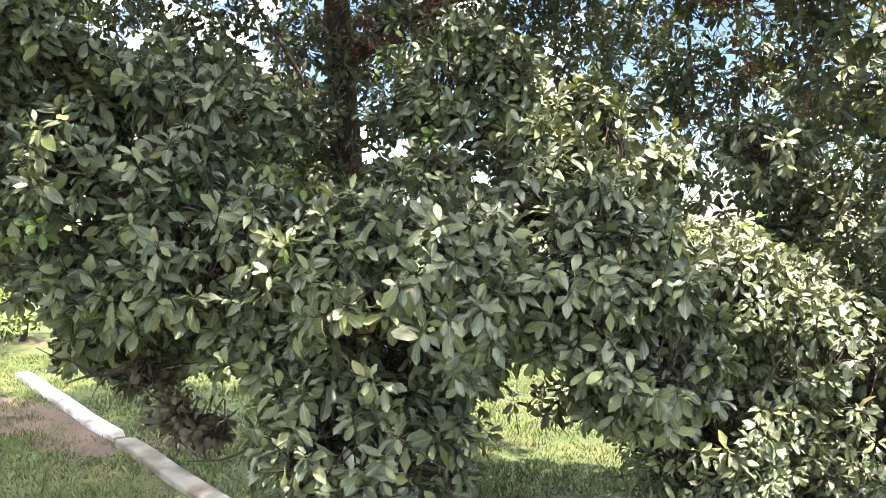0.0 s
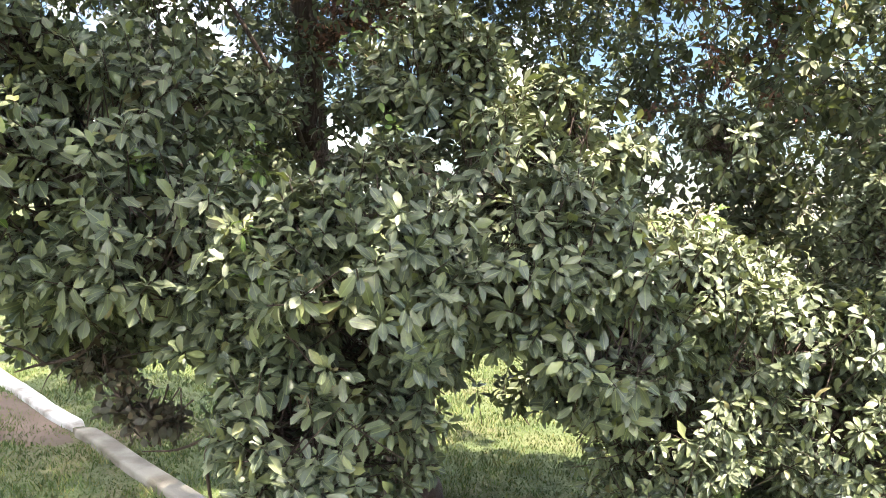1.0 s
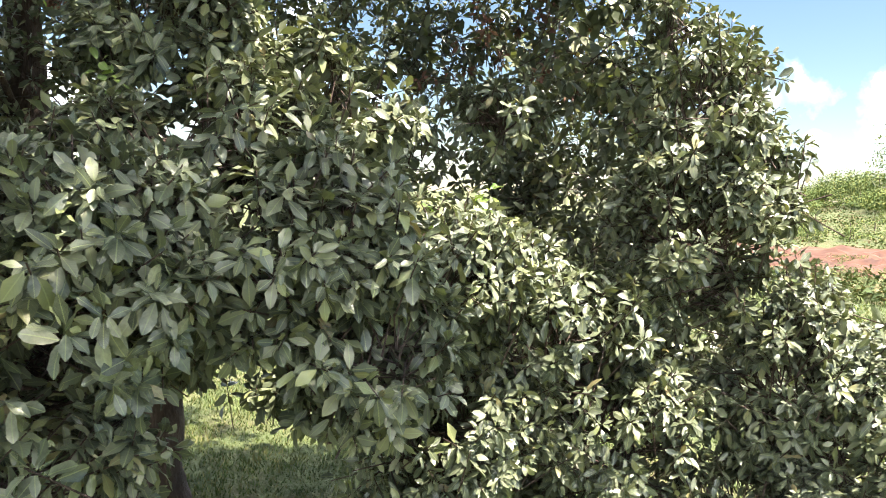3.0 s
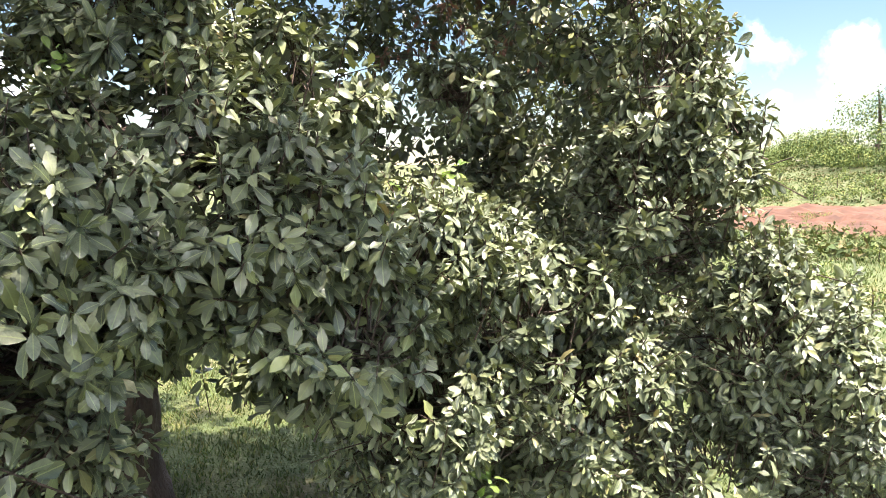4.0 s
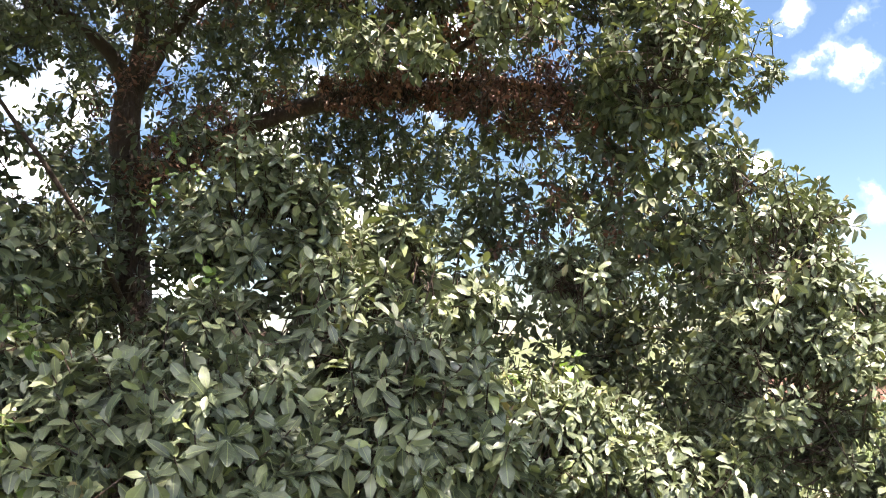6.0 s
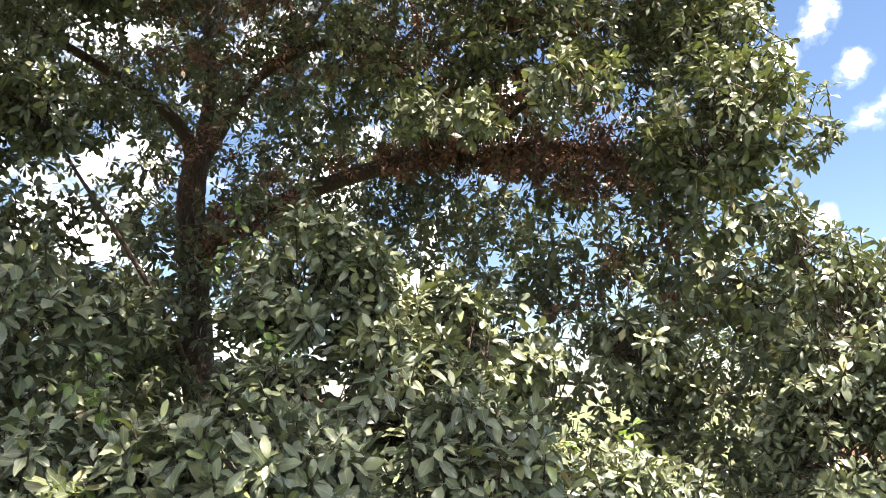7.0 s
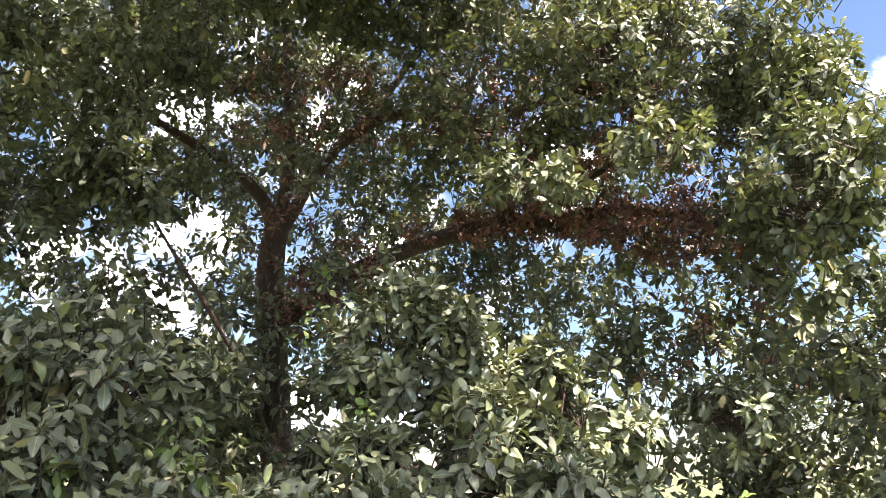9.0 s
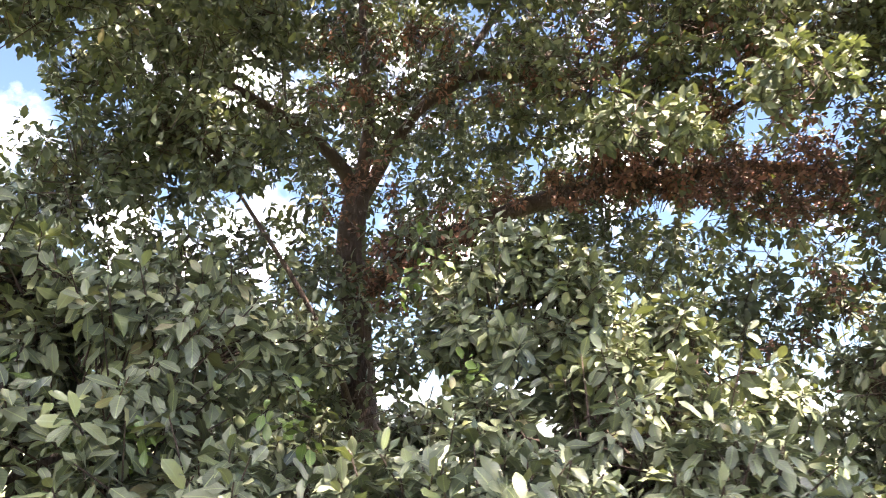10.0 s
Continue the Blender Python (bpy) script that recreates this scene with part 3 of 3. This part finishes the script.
INNER = [(-1.39, 8.20, 6.91, 0.5, 0.3, 0.4, 60), (1.34, 7.30, 5.44, 0.4, 0.3, 0.35, 80), (-1.5, 9.3, 7.0, 1.5, 0.6, 0.9, 260), (-0.5, 6.6, 6.7, 0.7, 0.6, 0.4, 170), (-0.1, 6.2, 6.4, 0.6, 0.5, 0.4, 90), (-1.9, 8.7, 6.1, 0.9, 0.5, 0.7, 80), (-1.4, 8.6, 7.0, 0.9, 0.5, 0.8, 190), (-2.5, 9.0, 6.3, 1.0, 0.5, 0.6, 120), (-0.4, 8.7, 5.0, 1.2, 0.5, 0.8, 230), (0.9, 8.2, 5.0, 1.1, 0.5, 0.8, 230), (-1.7, 8.5, 5.9, 1.3, 0.6, 0.8, 120), (-0.3, 7.4, 5.8, 0.8, 0.6, 0.7, 170), (-0.7, 6.6, 4.2, 0.6, 0.5, 0.35, 50), (-1.45, 6.75, 3.5, 0.5, 0.25, 0.7, 54), (-2.25, 6.7, 5.5, 0.45, 0.3, 0.35, 34), (-2.3, 8.0, 7.2, 0.8, 0.6, 0.6, 260),
         (-2.6, 8.4, 5.4, 1.1, 0.6, 0.8, 80), (-0.8, 8.4, 4.6, 1.0, 0.6, 0.9, 200), (-1.95, 8.2, 3.0, 0.55, 0.5, 0.5, 100),
         (-3.3, 7.2, 4.3, 0.7, 0.5, 0.5, 110), (-2.5, 7.9, 3.5, 0.5, 0.4, 0.5, 110), (1.0, 8.2, 4.4, 1.0, 0.6, 0.7, 90), (-2.0, 8.2, 4.3, 0.6, 0.4, 0.5, 100)]
# top of the crown; its unseen front boughs are added to cast shade
TOP = [(-3.2, 4.9, 7.6, 1.1, 0.7, 0.5, 260), (-1.0, 7.8, 8.2, 1.6, 1.4, 0.9, 270), (0.9, 7.4, 8.0, 1.5, 1.4, 0.8, 360), (-3.2, 7.6, 7.8, 1.4, 1.3, 0.9, 260), (-0.3, 6.4, 8.1, 1.4, 0.9, 0.5, 150), (0.3, 4.2, 7.2, 1.3, 0.7, 0.5, 200),
       (-0.5, 5.4, 7.4, 1.1, 0.8, 0.5, 190), (-2.2, 5.4, 7.6, 1.2, 0.8, 0.5, 280), (2.0, 6.6, 7.3, 1.0, 1.2, 0.8, 120), (0.0, 9.2, 6.4, 1.6, 1.1, 1.2, 200)]


# unseen boughs above and beside the view, added to shade the near leaves
SHADE_BOUGHS = [(0.45, 2.02, 6.40, 0.45, 0.36, 0.3, 110), (0.50, 2.45, 6.45, 0.5, 0.4, 0.35, 120), (-3.40, 1.90, 4.4, 0.8, 0.8, 0.7, 220), (-3.60, 2.20, 3.2, 0.7, 0.7, 0.7, 190), (-3.20, 1.00, 3.8, 0.7, 0.7, 0.7, 170), (1.80, 2.10, 6.15, 0.6, 0.5, 0.4, 75), (0.00, 2.65, 6.6, 0.7, 0.6, 0.4, 150), (-2.20, 4.85, 7.3, 0.9, 0.7, 0.4, 220), (-1.00, 4.95, 7.2, 0.9, 0.7, 0.4, 200), (-3.20, 4.65, 7.0, 0.8, 0.7, 0.4, 190),
            (-1.70, 2.40, 6.5, 0.9, 0.8, 0.6, 190), (-0.50, 2.20, 6.4, 0.9, 0.8, 0.6, 210), (0.70, 1.90, 6.3, 0.9, 0.8, 0.6, 150), (1.60, 1.50, 6.2, 0.75, 0.7, 0.5, 170),
            (2.20, 1.20, 6.0, 0.6, 0.6, 0.45, 120), (1.95, 2.65, 6.3, 0.6, 0.5, 0.4, 60), (2.55, 2.05, 6.2, 0.55, 0.5, 0.4, 140), (2.95, 1.40, 6.0, 0.5, 0.5, 0.4, 110), (1.15, 3.30, 6.5, 0.6, 0.5, 0.4, 80), (-1.00, 3.30, 6.7, 0.9, 0.7, 0.5, 190), (0.40, 3.00, 6.6, 0.8, 0.7, 0.5, 180), (1.40, 2.50, 6.3, 0.55, 0.5, 0.4, 50),
            (-2.60, 3.00, 6.7, 0.9, 0.8, 0.6, 220), (-3.60, 3.35, 6.2, 1.0, 0.9, 0.7, 240), (-3.00, 1.95, 6.2, 1.0, 0.9, 0.6, 220), (-4.40, 2.35, 5.6, 1.0, 1.0, 0.8, 240), (-1.80, 1.55, 6.3, 0.9, 0.8, 0.5, 190), (-2.80, 0.55, 6.0, 1.0, 0.9, 0.6, 210), (-1.10, 0.45, 6.2, 0.9, 0.8, 0.5, 170), (-0.40, 1.20, 6.2, 0.8, 0.7, 0.5, 150), (0.90, 0.90, 6.0, 0.8, 0.6, 0.5, 150)]


def foliage(lobes, seed, leaf_size, per, shape, mat, parent, twig=0.3, more=1.1, hollow=-0.2, wide=1.0):
    """Leaves and twigs of one limb's boughs."""
    rng = np.random.default_rng(seed)
    parts_at, parts_ax = [], []
    for x, y, z, rx, ry, rz, count in lobes:
        t, a = lobe_tips(rng, (x, y, z), (rx, ry, rz), int(count * more * 1.18))
        keep = t[:, 2] > 0.15
        parts_at.append(t[keep])
        parts_ax.append(a[keep])
    tips, axes = np.concatenate(parts_at), np.concatenate(parts_ax)
    # sprays and hollows: shoots crowd on some branchlets and miss on others
    crowd = np.array([noise.noise(Vector(p * 3.1) + Vector((seed, 0, 0))) for p in tips])
    tips = tips + axes * (0.22 * crowd)[:, None]
    keep = crowd > hollow
    tips, axes = tips[keep], axes[keep]
    at, along, face, size, width, bend, fold = shoots(rng, tips, axes, leaf_size, per)
    v, t, q, uv = leaves_arrays(at, along, face, size, width * wide, bend, fold, shape)
    ob = new("foliage", mesh_from("foliage", v, t, q, mat, uv))
    tagged(child(ob, parent), kind="stuff")
    tv, tq = twig_arrays(tips - axes * twig, tips, 0.0045)
    tw = new("branching", mesh_from("branching", tv, np.zeros((0, 3), np.int32), tq, BARK))
    tagged(child(tw, parent), kind="stuff")
    return tips, axes


foliage(NEAR_LEFT, 11, 0.084, 13, MIDDLING, LEAF, tree, more=1.15, hollow=-0.06)
foliage([(-1.40, 3.5, 1.62, 0.16, 0.12, 0.06, 30), (-1.55, 3.5, 1.70, 0.1, 0.12, 0.07, 18), (-1.75, 3.6, 1.86, 0.14, 0.12, 0.08, 18)], 24, 0.05, 6, MIDDLING, LEAF_SPRIG, tree, twig=0.14, more=1.0, hollow=-1.0, wide=1.5)
foliage(NEAR_MIDDLE, 12, 0.078, 13, MIDDLING, LEAF, tree, more=1.2, hollow=-0.08)
foliage(UPPER_MIDDLE, 13, 0.080, 13, MIDDLING, LEAF, tree, hollow=-0.1)
foliage(RIGHT_BANK, 14, 0.070, 13, MIDDLING, LEAF, tree, more=1.55, hollow=-0.12, wide=0.88)
foliage(RIGHT_EDGE, 15, 0.066, 13, MIDDLING, LEAF, tree, more=1.35, hollow=-0.14, wide=0.88)
foliage(DEEP, 16, 0.092, 9, PLAIN, LEAF_FAR, tree, more=0.95)
foliage(HIGH_RIGHT, 17, 0.070, 13, PLAIN, LEAF_FAR, tree, more=1.55)
foliage(HIGH_LEFT, 18, 0.086, 13, PLAIN, LEAF_FAR, tree, more=1.3)
foliage(INNER, 20, 0.080, 11, PLAIN, LEAF_FAR, tree, more=1.2)
foliage([(1.0, 6.85, 4.85, 0.8, 0.3, 0.25, 170), (0.5, 7.0, 4.8, 0.8, 0.25, 0.2, 110), (1.7, 6.4, 4.6, 0.6, 0.4, 0.3, 150), (-0.9, 7.15, 4.4, 0.5, 0.3, 0.25, 130), (-1.25, 7.15, 4.2, 0.3, 0.25, 0.4, 60), (-1.5, 6.95, 4.7, 0.35, 0.2, 0.4, 24), (1.9, 5.9, 3.4, 0.8, 0.5, 0.5, 26),
         (1.3, 6.2, 5.4, 0.9, 0.6, 0.5, 120), (0.3, 6.6, 5.8, 0.8, 0.5, 0.5, 110), (-1.3, 6.9, 5.9, 0.8, 0.4, 0.6, 70), (2.0, 6.0, 4.4, 0.6, 0.5, 0.6, 60)], 23, 0.052, 10, PLAIN, LEAF_DRY, tree, more=1.2)
foliage([(-2.45, 5.8, 3.95, 0.42, 0.3, 0.3, 42), (-1.8, 6.1, 3.42, 0.35, 0.3, 0.35, 60), (-1.95, 6.5, 2.95, 0.35, 0.3, 0.4, 80), (-2.65, 5.9, 3.55, 0.42, 0.3, 0.3, 60), (-1.0, 6.3, 3.45, 0.25, 0.3, 0.25, 24), (-1.62, 5.75, 3.48, 0.16, 0.15, 0.2, 18), (-2.2, 5.65, 4.62, 0.2, 0.15, 0.2, 28), (-0.98, 5.6, 2.62, 0.26, 0.25, 0.22, 70),
         (-1.85, 6.6, 4.35, 0.25, 0.25, 0.45, 26), (-2.35, 5.6, 4.85, 0.4, 0.3, 0.3, 70), (-1.75, 6.0, 3.2, 0.22, 0.25, 0.22, 30), (-2.1, 6.9, 5.4, 0.4, 0.15, 0.3, 14), (-1.25, 7.1, 5.4, 0.35, 0.15, 0.35, 14), (-1.55, 7.15, 6.1, 0.3, 0.15, 0.5, 16), (-2.05, 6.0, 3.95, 0.3, 0.25, 0.35, 26), (-1.6, 6.6, 3.9, 0.25, 0.2, 0.4, 22), (-0.86, 5.60, 2.91, 0.2, 0.2, 0.16, 40)], 26, 0.088, 8, PLAIN, LEAF_FAR, tree, more=1.0, hollow=-1.0)
foliage([(-0.22, 5.5, 1.55, 0.24, 0.22, 0.2, 50), (0.3, 4.9, 1.5, 0.16, 0.15, 0.12, 14), (-0.4, 6.0, 1.9, 0.3, 0.3, 0.25, 60)], 27, 0.095, 9, MIDDLING, LEAF, tree, more=1.0, hollow=-1.0)
# out of view: leaves added only to block sun and sky
foliage(SHADE_BOUGHS, 25, 0.110, 10, SMALL, LEAF_FAR, tree, more=1.0)
foliage(TOP, 19, 0.108, 7, PLAIN, LEAF_FAR, tree, more=2.0)


def young_tufts(parent):
    """Fresh yellow-green shoots among the older leaves."""
    rng = np.random.default_rng(41)
    tips = np.array([(-0.74, 4.58, 3.52), (-0.66, 4.84, 3.78), (-1.2, 3.7, 2.9), (-1.86, 2.9, 2.56), (-1.42, 3.2, 2.81), (-0.94, 3.35, 2.84), (-0.75, 2.95, 2.46),
                     (1.27, 4.25, 2.62), (1.07, 4.25, 2.54), (1.27, 3.85, 1.24), (-0.45, 4.1, 3.05), (-2.0, 3.3, 3.0)])
    tips = np.repeat(tips, 2, 0) + rng.normal(0, 0.06, (len(tips) * 2, 3))
    axes = unit(np.array([0.1, -0.5, 0.9]) + rng.normal(0, 0.25, tips.shape))
    v, t, q, uv = leaves_arrays(*shoots(rng, tips, axes, 0.068, 7), FINE)
    tagged(child(new("young_shoot", mesh_from("young_shoot", v, t, q, LEAF_YOUNG, uv)), parent), "fresh yellow-green young leaves", kind="stuff")


young_tufts(tree)


def near_leaves(parent):
    """The large single leaves of the bough that hangs nearest."""
    rng = np.random.default_rng(42)
    kinds = []
    for bend, fold, wide in ((0.1, 0.1, 1.0), (0.25, 0.2, 0.95), (0.35, 0.3, 1.08), (0.0, 0.25, 0.9), (0.2, 0.05, 1.15)):
        one = leaves_arrays(np.zeros((1, 3)), np.array([[0, 1.0, 0]]), np.array([[0, 0, 1.0]]), np.ones(1), np.array([wide]), np.array([bend]), np.array([fold]), FINE)
        kinds.append(mesh_from("leaf", *one[:3], LEAF_ONE, one[3]))
    tips, axes = lobe_tips(rng, (-0.45, 3.3, 2.15), (0.78, 0.48, 0.72), 260, 0.97)
    near = np.argsort(tips[:, 1] + 9.0 * (tips[:, 2] < 1.95))[:24]
    at, along, face, size, *_ = shoots(rng, tips[near], axes[near], 0.080, 12)
    for p, a, f, z in zip(at, along, face, size):
        y = Vector(a).normalized()
        x = y.cross(Vector(f)).normalized()
        m = Matrix((x, y, x.cross(y))).transposed().to_4x4() * z
        m[3][3] = 1.0
        m.translation = Vector(p)
        ob = new("leaf", kinds[rng.integers(len(kinds))])
        ob.matrix_basis = m
        child(ob, parent)


near_leaves(tree)
limb("twig", [(-1.68, 3.6, 2.02, 0.012), (-1.78, 3.5, 1.90, 0.010), (-1.97, 3.5, 1.85, 0.007), (-2.06, 3.48, 1.82, 0.003)], tree, steps=4, sides=5, seed=21, label="bare dark twig")
limb("twig", [(-1.93, 3.5, 1.86, 0.006), (-2.01, 3.48, 1.92, 0.005), (-2.08, 3.47, 1.94, 0.004), (-2.18, 3.46, 1.99, 0.002)], tree, steps=4, sides=5, seed=25)
limb("twig", [(-1.85, 3.5, 1.87, 0.004), (-1.90, 3.48, 1.81, 0.003), (-1.93, 3.47, 1.74, 0.001)], tree, steps=3, sides=5, seed=26)
limb("twig", [(-1.68, 3.55, 1.9, 0.008), (-1.62, 3.5, 1.77, 0.007), (-1.56, 3.48, 1.70, 0.006), (-1.45, 3.46, 1.65, 0.004), (-1.30, 3.45, 1.61, 0.002)], tree, steps=4, sides=5, seed=22)
limb("twig", [(-0.8, 3.4, 1.72, 0.012), (-1.05, 3.4, 1.62, 0.010), (-1.16, 3.45, 1.56, 0.009), (-1.31, 3.48, 1.49, 0.006), (-1.48, 3.5, 1.47, 0.003)], tree, steps=3, sides=5, seed=23)
limb("twig", [(-1.12, 3.44, 1.575, 0.009), (-1.16, 3.44, 1.52, 0.010), (-1.16, 3.44, 1.4, 0.009), (-1.13, 3.44, 1.2, 0.008)], tree, steps=3, sides=5, seed=24)


# ---- hillside ----
def far_plant(name, at, height, spread, seed, mat, label, category, count, leaf):
    rng = np.random.default_rng(seed)
    x, y = at
    z = ground_height(x, y)
    groups = {"hill_tree": "trees along the far hillside", "shrub": "shrubs on the hillside", "hedge_shrub": "shrubs behind the lawn", "weed": "weeds in the field"}
    thing = tagged(empty(name, (x, y, z)), label, category, group=groups[name])
    stem = height * 0.35
    limb("trunk", [(x, y, z - 0.1, height * 0.035), (x + 0.05 * height, y, z + stem, height * 0.025), (x, y, z + height * 0.8, height * 0.006)], thing, steps=3, sides=7, seed=seed)
    tips, axes = [], []
    for i in range(9):
        a = rng.uniform(0, 6.28)
        rr = spread * rng.uniform(0.15, 0.62)
        c = (x + rr * math.cos(a), y + rr * math.sin(a), z + height * rng.uniform(0.15, 0.82))
        t, ax = lobe_tips(rng, c, (spread * 0.45, spread * 0.45, height * 0.2), count // 9, 0.5)
        tips.append(t), axes.append(ax)
    tips, axes = np.concatenate(tips), np.concatenate(axes)
    tips[:, 2] = np.maximum(tips[:, 2], z + 0.05)
    v, t, q, uv = leaves_arrays(*shoots(rng, tips, axes, leaf, 3), SMALL)
    ob = new("crown", mesh_from("crown", v, t, q, mat, uv))
    tagged(child(ob, thing), kind="stuff")
    return thing


def polar(a, d):
    return d * math.sin(radians(a)), d * math.cos(radians(a))


rng = random.Random(4)
for a, d, h, w in [(36, 118, 5.5, 5), (38, 112, 4, 5), (40, 100, 4.5, 5), (42, 92, 5, 6), (44, 88, 7, 6), (46, 84, 7, 6), (49, 84, 7, 6), (34, 125, 5, 6), (31, 130, 5, 6), (39, 95, 3, 5), (41, 88, 3, 5), (43, 80, 3, 5), (45.5, 76, 3.5, 5), (48, 76, 3.5, 5)]:
    far_plant("hill_tree", polar(a, d), h * (1.15 if a > 43.5 else 0.72), w * 0.9, rng.randint(0, 9999), LEAF_DARK if a in (36, 46) else LEAF_BUSH,
              "dense green tree on the far hillside", "tree", 1500, 0.24)
for i in range(26):
    a, d = rng.uniform(33, 50), rng.uniform(48, 86)
    far_plant("shrub", polar(a, d), rng.uniform(0.7, 1.7), rng.uniform(0.8, 1.9), rng.randint(0, 9999), LEAF_BUSH, "low green shrub on the grassy hillside", "shrub", 170, 0.13)
for a, d, h, w in [(-37, 17, 2.4, 1.6), (-33, 18.5, 2.2, 1.5), (-41, 16, 2.6, 1.7), (-29, 21, 2.4, 1.7)]:
    far_plant("hedge_shrub", polar(a, d), h, w, rng.randint(0, 9999), LEAF_BUSH, "sunlit pale green shrub behind the lawn", "shrub", 420, 0.15)


for i in range(80):
    a, d = rng.uniform(33, 56), rng.uniform(9, 44)
    far_plant("weed", polar(a, d), rng.uniform(0.25, 0.6), rng.uniform(0.3, 0.9), rng.randint(0, 9999), LEAF_BUSH, "low green weed tuft growing in the field", "weed", 70, 0.07)


def scrub(seed, count, label):
    """Low mixed growth that covers the slope in uneven clumps."""
    rng = np.random.default_rng(seed)
    a, d = np.radians(rng.uniform(30, 60, count)), rng.uniform(24, 100, count)
    x, y = d * np.sin(a), d * np.cos(a)
    along, across = (x - 28.5) * math.cos(radians(-35)) + (y - 29.5) * math.sin(radians(-35)), -(x - 28.5) * math.sin(radians(-35)) + (y - 29.5) * math.cos(radians(-35))
    thick = np.array([noise.noise(Vector((p * 0.16, q * 0.16, 5))) for p, q in zip(x, y)])
    keep = ((along / 15) ** 2 + (across / 8.2) ** 2 > rng.uniform(0.8, 1.15, count)) & (thick > rng.uniform(-0.45, 0.25, count))
    x, y, thick = x[keep], y[keep], thick[keep]
    z = np.array([ground_height(p, q) for p, q in zip(x, y)])
    tall = (0.18 + 0.5 * np.clip(thick, 0, 1)) * rng.uniform(0.4, 1.4, len(x))
    tips = np.stack([x, y, z + tall], 1)
    axes = unit(np.array([0, 0, 1.0]) + rng.normal(0, 0.35, tips.shape))
    v, t, q, uv = leaves_arrays(*shoots(rng, tips, axes, 0.24, 7), SMALL)
    return tagged(new("scrub", mesh_from("scrub", v, t, q, LEAF_SCRUB, uv)), label, "scrub", kind="stuff")


scrub(61, 9000, "low mixed scrub and dry weeds covering the slope")


# ---- grass ----
def grass(seed, count, xr, yr, h, label, thick=0.006):
    rng = np.random.default_rng(seed)
    x, y = rng.uniform(*xr, count), rng.uniform(*yr, count)
    z = np.array([ground_height(a, b) for a, b in zip(x, y)])
    root = np.stack([x, y, z], 1)
    lean = rng.normal(0, 0.45, (count, 2))
    tuft = np.array([noise.noise(Vector((p * 1.7, q * 1.7, seed))) + 0.6 * noise.noise(Vector((p * 6.0, q * 6.0, seed))) for p, q in zip(x, y)])
    hh = h * rng.uniform(0.4, 1.3, count) * np.clip(1.0 + 1.3 * tuft, 0.25, 2.6)
    tip = root + np.stack([lean[:, 0] * hh, lean[:, 1] * hh, hh], 1)
    a = rng.uniform(0, 6.28, count)
    w = np.stack([np.cos(a), np.sin(a), 0 * a], 1) * thick
    v = np.stack([root - w, root + w, tip], 1).reshape(-1, 3)
    t = np.arange(count * 3).reshape(-1, 3)
    ob = new("grass", mesh_from("grass", v, t, np.zeros((0, 4), np.int32), BLADE, smooth=False))
    return tagged(ob, label, "grass", kind="stuff")


grass(31, 100000, (-9.5, 4.5), (5.5, 14.0), 0.046, "short green lawn grass with dry yellowish blades", 0.008)
grass(32, 60000, (5.0, 30.0), (6.0, 34.0), 0.13, "rough uneven green grass of the open field", 0.014)
